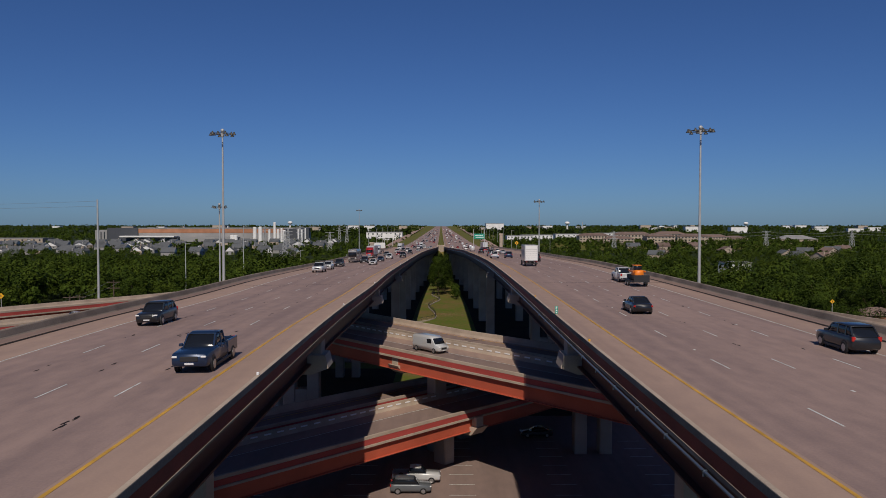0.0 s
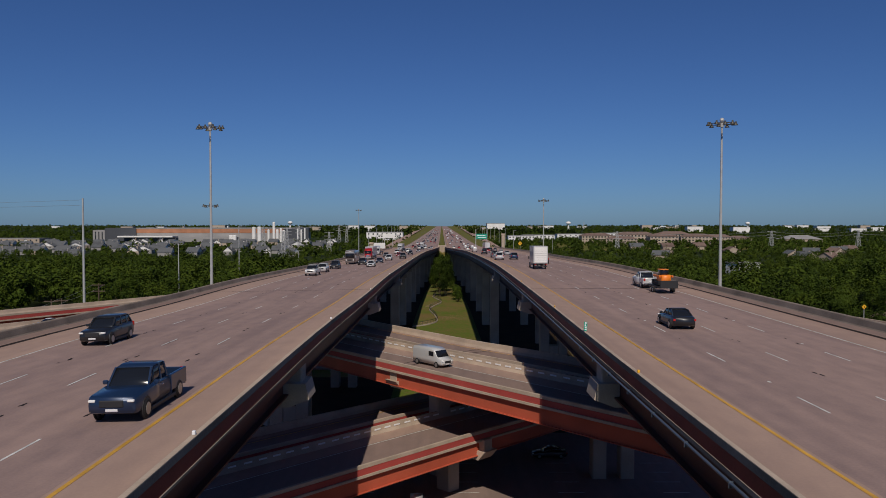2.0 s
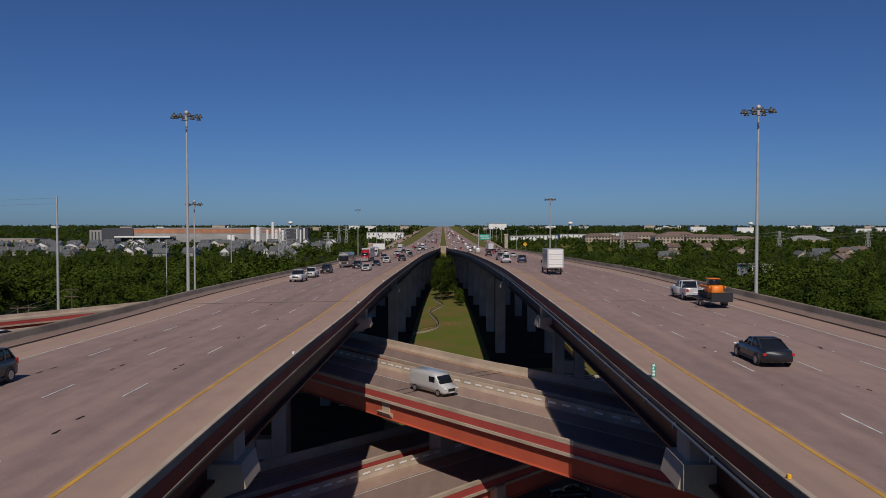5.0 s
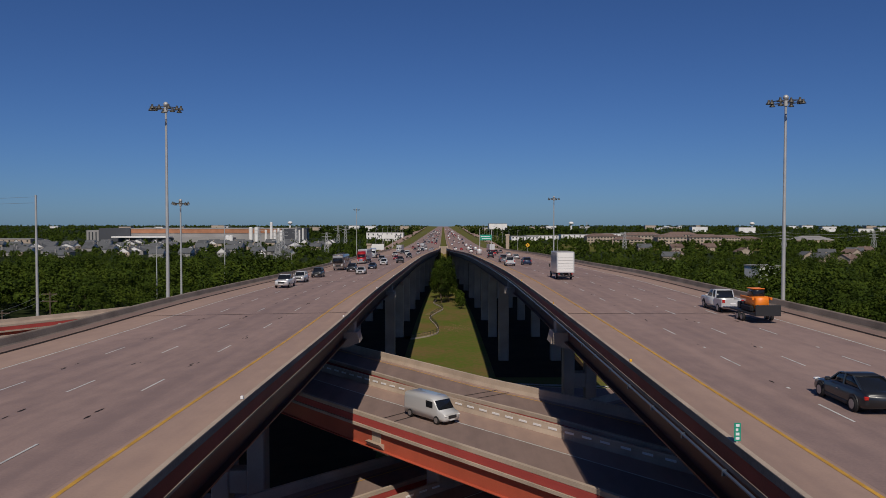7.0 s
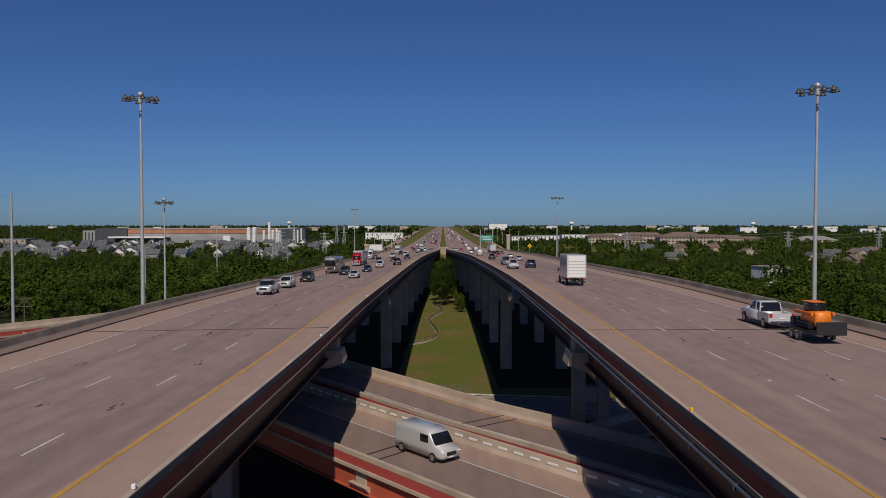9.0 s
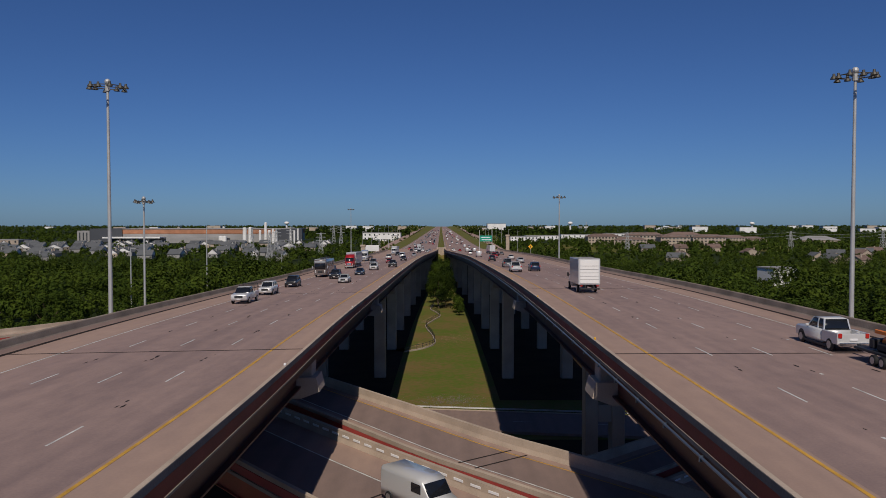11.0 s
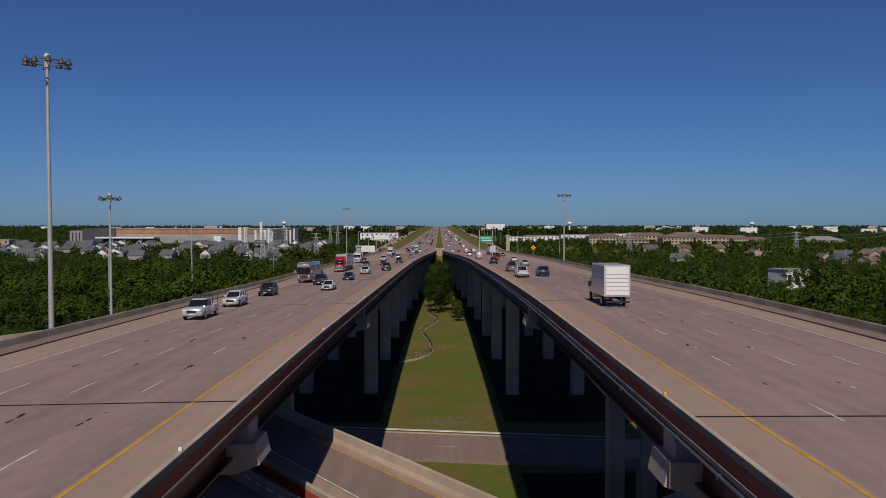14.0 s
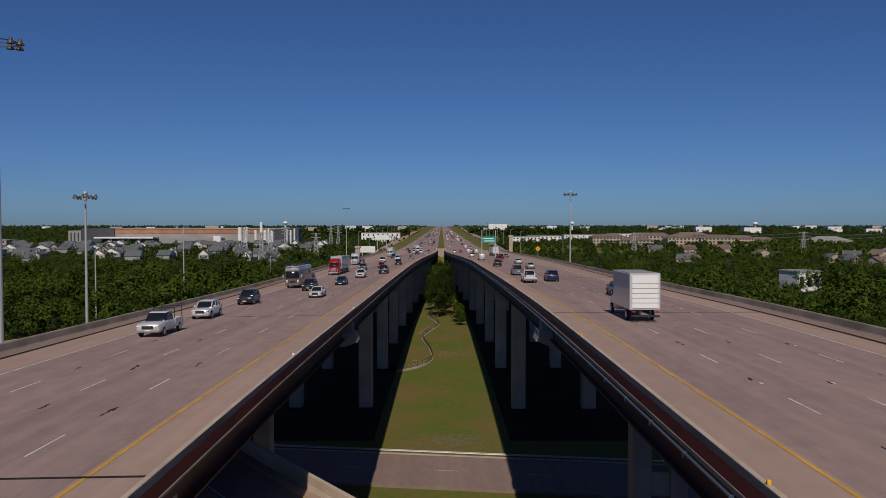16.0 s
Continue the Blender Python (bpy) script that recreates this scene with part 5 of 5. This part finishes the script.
def lights(e, w, yf, yr, z, tail_h=0.16):
    for sx in (-1, 1):
        plain("headlight", sx * w - 0.2 * sx - 0.14, yf - 0.09, z + 0.02, sx * w - 0.2 * sx + 0.14, yf + 0.12, z + 0.13, M_HEAD, e)
        plain("tail_light", sx * w - 0.12 * sx - 0.12, yr - 0.1, z + 0.05, sx * w - 0.12 * sx + 0.12, yr + 0.03, z + 0.05 + tail_h, M_TAIL, e)
    plain("grille", -w * 0.5, yf - 0.08, z - 0.18, w * 0.5, yf + 0.05, z + 0.1, M_TRIM, e)
    plain("number_plate", -0.26, yr - 0.05, z - 0.12, 0.26, yr + 0.035, z + 0.03, M_PLATE, e)
    plain("number_plate", -0.26, yf - 0.06, z - 0.36, 0.26, yf + 0.05, z - 0.22, M_PLATE, e)


# every vehicle faces -y, towards the camera
def sedan(colour):
    e = empty("car", 0, 0, 0, "%s sedan driving on the highway" % colour, "car", "traffic")
    hull("body", [(-2.3, 0.74, 0.34, 0.62), (-2.15, 0.84, 0.24, 0.72), (-1.2, 0.9, 0.22, 0.86), (-0.6, 0.91, 0.22, 0.93), (1.4, 0.91, 0.22, 0.98), (2.1, 0.86, 0.25, 0.98), (2.35, 0.76, 0.38, 0.86)], PAINTS[colour], e)
    hull("window", [(-0.95, 0.74, 0.88, 0.9), (-0.2, 0.72, 0.88, 1.36), (0.9, 0.70, 0.9, 1.40), (1.9, 0.70, 0.94, 0.98)], M_GLASS, e, 0.16)
    hull("roof", [(-0.22, 0.6, 1.37, 1.40), (0.3, 0.63, 1.40, 1.46), (0.95, 0.6, 1.38, 1.43)], PAINTS[colour], e)
    lights(e, 0.86, -2.25, 2.3, 0.6)
    return e


def suv(colour):
    e = empty("car", 0, 0, 0, "%s sport utility vehicle driving on the highway" % colour, "car", "traffic")
    hull("body", [(-2.35, 0.8, 0.4, 0.85), (-2.2, 0.9, 0.3, 0.98), (-1.2, 0.95, 0.28, 1.06), (-0.7, 0.96, 0.28, 1.12), (1.9, 0.96, 0.28, 1.14), (2.3, 0.92, 0.3, 1.12), (2.4, 0.86, 0.42, 1.0)], PAINTS[colour], e, 0.08)
    hull("window", [(-1.0, 0.82, 1.06, 1.08), (-0.35, 0.8, 1.06, 1.66), (1.7, 0.78, 1.08, 1.68), (2.28, 0.78, 1.08, 1.14)], M_GLASS, e, 0.1)
    hull("roof", [(-0.4, 0.7, 1.665, 1.7), (0.3, 0.74, 1.665, 1.77), (1.5, 0.74, 1.665, 1.77), (1.85, 0.7, 1.665, 1.71)], PAINTS[colour], e)
    lights(e, 0.92, -2.3, 2.36, 0.78, 0.3)
    return e


def pickup(colour, rack=False):
    e = empty("pickup_truck", 0, 0, 0, "%s pickup truck with an open bed" % colour, "pickup", "traffic")
    hull("body", [(-2.9, 0.88, 0.5, 1.0), (-2.75, 0.97, 0.4, 1.12), (-1.5, 1.0, 0.38, 1.2), (-0.9, 1.0, 0.38, 1.22), (0.9, 1.0, 0.4, 1.2)], PAINTS[colour], e, 0.06)
    hull("window", [(-1.25, 0.86, 1.18, 1.2), (-0.6, 0.84, 1.18, 1.82), (0.7, 0.82, 1.18, 1.84), (0.88, 0.82, 1.18, 1.3)], M_GLASS, e, 0.1)
    hull("roof", [(-0.62, 0.74, 1.825, 1.85), (0.0, 0.77, 1.83, 1.92), (0.74, 0.74, 1.83, 1.88)], PAINTS[colour], e)
    for sx in (-1, 1):
        plain("bed_side", sx * 0.94 - 0.07, 0.905, 0.5, sx * 0.94 + 0.07, 2.9, 1.22, PAINTS[colour], e)
    plain("tailgate", -0.87, 2.8, 0.6, 0.87, 2.9, 1.2, PAINTS[colour], e)
    plain("bed_floor", -0.86, 0.91, 0.5, 0.86, 2.79, 0.62, M_TRIM, e)
    plain("bumper", -0.96, 2.905, 0.42, 0.96, 3.05, 0.62, M_CHROME, e)
    lights(e, 0.96, -2.85, 2.92, 0.86, 0.3)
    if rack:
        for y in (0.95, 2.8):
            for sx in (-1, 1):
                plain("rack_post", sx * 0.9 - 0.03, y - 0.03, 1.22, sx * 0.9 + 0.03, y + 0.03, 2.1, M_TRIM, e, 0)
            plain("rack_bar", -0.93, y - 0.04, 2.1, 0.93, y + 0.04, 2.18, M_TRIM, e, 0)
    return e


def van(colour):
    e = empty("van", 0, 0, 0, "%s panel delivery van on the connector ramp" % colour, "van", "traffic")
    hull("body", [(-2.75, 0.8, 0.42, 0.9), (-2.6, 0.92, 0.32, 1.05), (-1.9, 0.97, 0.3, 1.25), (-1.3, 0.98, 0.3, 2.05), (-0.8, 0.98, 0.3, 2.18), (2.6, 0.98, 0.3, 2.18), (2.75, 0.94, 0.36, 2.05)], PAINTS[colour], e, 0.1)
    hull("window", [(-1.98, 0.84, 1.22, 1.26), (-1.42, 0.86, 1.24, 1.95), (-1.36, 0.86, 1.24, 1.9)], M_GLASS, e, 0.06)
    for sx in (-1, 1):
        plain("side_window", sx * 0.965 - 0.03, -1.25, 1.28, sx * 0.965 + 0.03, -0.35, 1.85, M_GLASS, e)
    lights(e, 0.92, -2.7, 2.72, 0.75, 0.4)
    return e


def box_truck():
    e = empty("box_truck", 0, 0, 0, "white box truck with a tall cargo body", "truck", "traffic")
    hull("cab", [(-3.9, 0.95, 0.55, 1.3), (-3.7, 1.02, 0.45, 1.5), (-2.7, 1.05, 0.45, 1.75), (-2.2, 1.05, 0.45, 2.4), (-1.3, 1.05, 0.45, 2.5)], PAINTS["white"], e, 0.08)
    hull("window", [(-2.78, 0.92, 1.72, 1.78), (-2.3, 0.94, 1.74, 2.35), (-2.22, 0.94, 1.74, 2.3)], M_GLASS, e, 0.05)
    plain("cargo_box", -1.28, -1.15, 1.0, 1.28, 5.0, 4.05, PAINTS["white"], e, 0.05)
    plain("roof_cap", -1.2, -1.1, 4.055, 1.2, 4.95, 4.09, M_PANEL_GREY, e, 0.01)
    plain("rear_door", -1.1, 5.005, 1.15, 1.1, 5.06, 3.88, M_WALL_WHITE, e)
    for k in range(5):
        plain("door_rib", -1.1, 5.062, 1.6 + 0.4 * k, 1.1, 5.085, 1.63 + 0.4 * k, M_PANEL_GREY, e, 0)
    for sx in (-1, 1):
        plain("chassis_rail", sx * 0.45 - 0.08, -1.2, 0.6, sx * 0.45 + 0.08, 5.0, 0.95, M_TRIM, e)
        plain("tail_light", sx * 0.95 - 0.15, 5.03, 0.8, sx * 0.95 + 0.15, 5.12, 0.93, M_TAIL, e)
        plain("mirror", sx * 1.3 - 0.1, -2.45, 1.6, sx * 1.3 + 0.1, -2.3, 2.1, M_TRIM, e)
        plain("mirror_arm", sx * 1.12 - 0.1, -2.42, 1.8, sx * 1.12 + 0.1, -2.38, 1.86, M_TRIM, e, 0)
    plain("lift_gate", -1.15, 5.0, 0.45, 1.15, 5.35, 0.62, M_TRIM, e)
    return e


def semi(colour, flatbed=False):
    e = empty("semi_truck", 0, 0, 0, ("%s semi truck pulling an empty flatbed trailer" if flatbed else "%s semi truck pulling a long white box trailer") % colour, "truck", "traffic")
    p = PAINTS[colour]
    hull("hood", [(-5.2, 0.85, 0.7, 1.55), (-5.0, 0.98, 0.6, 1.7), (-3.6, 1.05, 0.6, 1.95)], p, e, 0.12)
    hull("cab", [(-3.6, 1.18, 0.6, 2.0), (-3.3, 1.22, 0.6, 2.9), (-2.6, 1.24, 0.6, 3.5), (-0.6, 1.24, 0.6, 3.85)], p, e, 0.08)
    hull("window", [(-3.66, 1.05, 1.95, 2.0), (-3.38, 1.08, 1.98, 2.75), (-3.28, 1.08, 1.98, 2.7)], M_GLASS, e, 0.05)
    plain("grille", -0.6, -5.26, 0.85, 0.6, -5.15, 1.5, M_CHROME, e)
    plain("bumper", -1.1, -5.3, 0.4, 1.1, -5.1, 0.75, M_PANEL_GREY, e)
    for sx in (-1, 1):
        plain("headlight", sx * 0.85 - 0.15, -5.12, 0.95, sx * 0.85 + 0.15, -4.98, 1.25, M_HEAD, e)
        plain("mirror", sx * 1.45 - 0.1, -3.5, 1.9, sx * 1.45 + 0.1, -3.35, 2.7, M_TRIM, e)
        plain("fuel_tank", sx * 1.0 - 0.2, -3.0, 0.45, sx * 1.0 + 0.2, -1.2, 0.95, M_CHROME, e, 0.1)
        plain("frame_rail", sx * 0.45 - 0.08, -3.5, 0.75, sx * 0.45 + 0.08, 12.0, 1.05, M_TRIM, e)
    if flatbed:
        plain("flatbed", -1.28, -0.2, 1.1, 1.28, 13.6, 1.35, M_PANEL_DARK, e)
    else:
        plain("trailer", -1.29, -0.3, 1.15, 1.29, 15.0, 4.1, PAINTS["white"], e, 0.04)
        plain("side_skirt", -1.27, 2.5, 0.45, -1.22, 10, 1.147, M_TRIM, e, 0)
        plain("side_skirt", 1.22, 2.5, 0.45, 1.27, 10, 1.147, M_TRIM, e, 0)
    return e


def motorhome():
    """A diesel-pusher coach with roof units and a swept pale stripe."""
    e = empty("motorhome", 0, 0, 0, "taupe touring motorhome with a wide windscreen", "motorhome", "traffic")
    hull("body", [(-0.15, 1.16, 0.5, 3.35), (0.05, 1.24, 0.42, 3.5), (0.5, 1.27, 0.4, 3.55), (11.2, 1.27, 0.4, 3.55), (11.5, 1.22, 0.45, 3.45)], PAINTS["taupe"], e, 0.04)
    hull("windscreen", [(-0.24, 1.08, 1.65, 2.75), (-0.1, 1.14, 1.6, 2.8)], M_GLASS, e, 0.04)
    plain("brow", -1.12, -0.26, 2.86, 1.12, 0.02, 3.3, PAINTS["silver"], e, 0.08)
    plain("bumper", -1.15, -0.28, 0.45, 1.15, 0.0, 0.8, PAINTS["taupe"], e, 0.06)
    plain("grille", -0.45, -0.22, 0.9, 0.45, -0.05, 1.25, M_TRIM, e)
    for sx in (-1, 1):
        for z in (0.95, 1.2):
            plain("headlight", sx * 0.92 - 0.13, -0.23, z, sx * 0.92 + 0.13, -0.05, z + 0.18, M_HEAD, e)
        plain("mirror", sx * 1.5 - 0.1, -0.3, 1.75, sx * 1.5 + 0.1, -0.12, 2.3, PAINTS["silver"], e)
        plain("mirror_arm", sx * 1.32 - 0.12, -0.22, 2.2, sx * 1.32 + 0.12, -0.16, 2.26, M_TRIM, e, 0)
        for y0, y1 in ((0.4, 1.6), (2.6, 4.6), (6.2, 7.6), (9.0, 10.2)):
            plain("side_window", sx * 1.26 - 0.025, y0, 2.05, sx * 1.26 + 0.025, y1, 2.75, M_GLASS, e)
        bm = bmesh.new()
        loop = [bm.verts.new((sx * (1.285 + d), y, z)) for d in (0, 0.01) for y, z in ((1.6, 0.7), (2.4, 0.7), (7.8, 3.1), (7.0, 3.1))]
        for f in ((0, 1, 2, 3), (4, 5, 6, 7), (0, 1, 5, 4), (1, 2, 6, 5), (2, 3, 7, 6), (3, 0, 4, 7)):
            bm.faces.new([loop[i] for i in f])
        part("stripe", bm, PAINTS["silver"], e)
    plain("roof_skin", -1.12, 0.3, 3.553, 1.12, 11.1, 3.6, PAINTS["white"], e, 0.01)
    for y in (2.4, 6.0, 9.4):
        plain("roof_unit", -0.4, y, 3.603, 0.4, y + 1.0, 3.9, M_TRIM, e, 0.08)
    return e


AXLES = {"motorhome": ((1.9, 8.4), 1.12, 1.4), "car": ((-1.4, 1.45), 0.84, 0.92), "suv": ((-1.45, 1.5), 0.88, 1.02), "pickup_truck": ((-1.85, 1.9), 0.92, 1.1), "van": ((-1.75, 1.85), 0.9, 1.0), "box_truck": ((-2.7, 3.2), 1.05, 1.35), "semi_truck": ((-4.1, 0.3, 1.6, 11.0, 12.3), 1.12, 1.45)}


def shod(e, kind):
    ys, x, s_ = AXLES[kind]
    for y in ys:
        for sx in (-1, 1):
            wheel(e, sx * x, y, s_)
    return e


ARCH = bpy.data.meshes.new("wheel_arch")
bm = bmesh.new()
bmesh.ops.create_cone(bm, cap_ends=True, segments=18, radius1=0.44, radius2=0.42, depth=0.05, matrix=Matrix.Rotation(math.pi / 2, 4, "Y"))
bm.to_mesh(ARCH)
bm.free()
ARCH.materials.append(M_TRIM)
# half width, belt height, and for each roof pillar its foot and head as (sideways, along, up)
PILLARS = {"sedan": (0.91, 0.92, (((0.715, -0.93, 0.90), (0.61, -0.2, 1.385)), ((0.735, 0.36, 0.93), (0.63, 0.36, 1.41)), ((0.72, 1.78, 0.98), (0.61, 0.95, 1.41)))),
           "suv": (0.96, 1.12, (((0.80, -0.98, 1.08), (0.71, -0.36, 1.68)), ((0.82, 0.42, 1.11), (0.73, 0.42, 1.69)), ((0.81, 1.35, 1.12), (0.72, 1.35, 1.69)), ((0.79, 2.24, 1.12), (0.70, 1.74, 1.70)))),
           "pickup": (1.0, 1.2, (((0.84, -1.23, 1.2), (0.75, -0.6, 1.85)), ((0.86, 0.1, 1.21), (0.76, 0.1, 1.85)), ((0.84, 0.84, 1.21), (0.74, 0.72, 1.85))))}


def dress(e, kind, colour):
    """Roof pillars, mirrors, sills, arches and door seams of a vehicle that passes near."""
    w, belt, pillars = PILLARS[kind]
    axles, track, scale = AXLES[{"sedan": "car", "suv": "suv", "pickup": "pickup_truck"}[kind]]
    for sx in (-1, 1):
        for a, c in pillars:
            bm = bmesh.new()
            ends = []
            for x, y, z in (a, c):
                ends.append([bm.verts.new((sx * (x + dx), y + dy, z)) for dx, dy in ((-0.05, -0.06), (0.03, -0.06), (0.03, 0.06), (-0.05, 0.06))])
            for k in range(4):
                bm.faces.new((ends[0][k], ends[0][(k + 1) % 4], ends[1][(k + 1) % 4], ends[1][k]))
            bm.faces.new(ends[0])
            bm.faces.new(ends[1])
            part("pillar", bm, PAINTS[colour], e)
        y0 = pillars[0][0][1]
        plain("mirror", sx * (w + 0.06) - 0.12, y0 + 0.25, belt, sx * (w + 0.06) + 0.12, y0 + 0.38, belt + 0.17, PAINTS[colour], e, 0.04)
        plain("sill", sx * (w - 0.02) - 0.04, axles[0] + 0.42, 0.2, sx * (w - 0.02) + 0.04, axles[1] - 0.42, 0.36, M_TRIM, e)
        plain("door_handle", sx * (w + 0.005) - 0.02, pillars[1][0][1] - 0.3, belt - 0.2, sx * (w + 0.005) + 0.02, pillars[1][0][1] - 0.12, belt - 0.16, M_CHROME, e, 0.01)
        for y in axles:
            ob = new("wheel_arch", ARCH)
            ob.parent, ob.location, ob.scale = e, (sx * (w - 0.028), y, 0.40 * scale), (1, scale, scale)
    return e


FLEET = {}
for colour in ("white", "black", "grey", "silver", "blue", "red", "maroon"):
    FLEET["sedan", colour] = lambda c=colour: shod(sedan(c), "car")
    FLEET["suv", colour] = lambda c=colour: shod(suv(c), "suv")
    FLEET["pickup", colour] = lambda c=colour: shod(pickup(c), "pickup_truck")
    FLEET["van", colour] = lambda c=colour: shod(van(c), "van")
FLEET["coach", "taupe"] = lambda: shod(motorhome(), "motorhome")
FLEET["rack", "white"] = lambda: shod(pickup("white", True), "pickup_truck")
FLEET["box", "white"] = lambda: shod(box_truck(), "box_truck")
FLEET["semi", "red"] = lambda: shod(semi("red"), "semi_truck")
FLEET["semi", "white"] = lambda: shod(semi("white"), "semi_truck")
FLEET["flat", "white"] = lambda: shod(semi("white", True), "semi_truck")
MADE = {}


def park(kind, colour, m, near=False):
    near = near and kind in PILLARS
    key = (kind, colour, near)
    if key in MADE:
        return copy_thing(MADE[key], m)
    MADE[key] = FLEET[kind, colour]()
    if near:
        dress(MADE[key], kind, colour)
    MADE[key].matrix_basis = m
    return MADE[key]


def drive(kind, colour, x, y):
    """On the deck at x; the left-hand bridge's traffic comes towards the camera, the other's goes away."""
    side = -1 if x < 0 else 1
    m = on_deck(side, abs(x) - INNER[side](y), y, 0.016)
    if side > 0:
        m = m @ pose(0, 0, 0, 0, 0, 180)
    return park(kind, colour, m, y < 270)


# left-hand bridge
for kind, colour, x, y in (("suv", "black", -23.3, 63), ("pickup", "blue", -13.2, 43), ("coach", "taupe", -24.3, 211), ("suv", "blue", -24.3, 226.5),
                           ("rack", "white", -23.6, 149), ("suv", "white", -23.9, 163), ("suv", "black", -23.8, 180), ("sedan", "white", -16.8, 190),
                           ("suv", "black", -20.4, 205), ("sedan", "blue", -17.2, 219), ("suv", "white", -16.4, 244), ("semi", "red", -24, 262), ("pickup", "black", -13, 262),
                           ("suv", "grey", -20.2, 285), ("sedan", "red", -16.5, 300), ("flat", "white", -27, 330), ("suv", "black", -13, 322), ("pickup", "white", -20, 350), ("van", "white", -16, 372), ("sedan", "silver", -12, 395), ("suv", "black", -20, 410), ("semi", "white", -24, 450)):
    drive(kind, colour, x, y)
# right-hand bridge
for kind, colour, x, y in (("suv", "black", 26, 49), ("sedan", "black", 17.9, 70), ("box", "white", 17.3, 152),
                           ("suv", "black", 21.6, 176), ("suv", "blue", 18.2, 208), ("pickup", "grey", 14.8, 230), ("pickup", "white", 14.2, 205), ("sedan", "silver", 21, 262),
                           ("suv", "black", 14.5, 278), ("sedan", "white", 22, 300), ("pickup", "red", 18, 320), ("van", "white", 14, 345), ("suv", "black", 22, 365), ("sedan", "grey", 26, 390), ("suv", "white", 13, 405), ("semi", "white", 24, 440)):
    drive(kind, colour, x, y)
# ahead on the far highway
rnd = random.Random(8)
taken = []
for k in range(150):
    side = rnd.choice((-1, 1))
    y = 470 + 1700 * rnd.random() ** 1.4
    lane = rnd.choice((5.5, 9.2, 12.8, 16.5, 20))
    if any(abs(y - a) < 14 and c == (side, lane) for a, c in taken):
        continue
    taken.append((y, (side, lane)))
    kind = rnd.choice(("sedan", "suv", "suv", "pickup", "van", "semi" if k % 4 == 0 else "suv"))
    colour = "white" if kind in ("van", "semi") else rnd.choice(("white", "white", "black", "grey", "silver", "red", "blue"))
    if y < 600:
        drive(kind, colour, side * (INNER[side](y) + lane - 1), y)
    else:
        park(kind, colour, pose(side * (2.7 + lane - 1), y, DECK_Z[side](y) + 0.02, 0, 0, 0 if side < 0 else 180))

# pickup with a flat trailer that carries an orange skid-steer loader
drive("pickup", "white", 25.3, 107)
e = empty("equipment_trailer", 0, 0, 0, "black flat equipment trailer behind the pickup", "trailer")
plain("bed", -1.05, -2.6, 0.62, 1.05, 2.8, 0.78, M_TRIM, e)
plain("drawbar", -0.1, 2.8, 0.55, 0.1, 4.2, 0.68, M_TRIM, e)
plain("ramp", -1.0, -2.75, 0.62, 1.0, -2.605, 1.5, M_TRIM, e)
for y in (-0.5, 0.4):
    for sx in (-1, 1):
        wheel(e, sx * 1.16, y, 0.9)
side, y = 1, 99.4
base_m = on_deck(1, 25.3 - INNER[1](y), y, 0.016)
e.matrix_basis = base_m
k = empty("skid_steer_loader", 0, 0, 0, "orange skid-steer loader with black tracks on the trailer", "loader")
hull("body", [(-1.5, 0.55, 0.35, 1.3), (-1.3, 0.62, 0.3, 1.5), (0.4, 0.62, 0.3, 1.3), (1.0, 0.6, 0.3, 0.8)], M_ORANGE, k, 0.08)
hull("cab", [(-0.7, 0.5, 1.3, 2.0), (-0.6, 0.52, 1.25, 2.1), (0.6, 0.5, 1.1, 2.05), (0.75, 0.48, 1.0, 1.2)], M_GLASS, k, 0.06)
plain("cab_roof", -0.55, -0.7, 2.105, 0.55, 0.7, 2.18, M_ORANGE, k)
for sx in (-1, 1):
    plain("track", sx * 0.8 - 0.17, -1.3, 0.0, sx * 0.8 + 0.17, 1.0, 0.62, M_RUBBER, k, 0.14)
    plain("lift_arm", sx * 0.8 - 0.09, -1.4, 1.15, sx * 0.8 + 0.09, 1.3, 1.4, M_ORANGE, k)
plain("bucket", -0.95, 1.25, 0.1, 0.95, 1.8, 0.75, M_TRIM, k, 0.08)
k.matrix_basis = base_m @ pose(0, -0.2, 0.783)
k.scale = (0.92, 0.95, 0.86)

# vans on the upper ramps, cars on the freeway below
park("van", "white", pose(-1.4, 103.2, 12.81, 0, 0, 40.8))
park("pickup", "white", pose(-3, 92.2, FREEWAY_Z + 0.01, 0, 0, 90))
park("suv", "grey", pose(-3.5, 88.6, FREEWAY_Z + 0.01, 0, 0, 90))
park("sedan", "black", pose(14, 112, FREEWAY_Z + 0.01, 0, 0, -90))
for at, key in (((-70, 143), "white"), ((-88, 118), "silver")):
    ln = LOWER_LEFT
    i = min(range(len(ln) - 1), key=lambda n: (ln[n][0] - at[0]) ** 2 + (ln[n][1] - at[1]) ** 2)
    d = Vector(ln[i + 1]) - Vector(ln[i])
    park("sedan", key, pose(ln[i][0], ln[i][1], ln[i][2] + 0.01, 0, 0, math.degrees(math.atan2(d.y, d.x)) + 90))
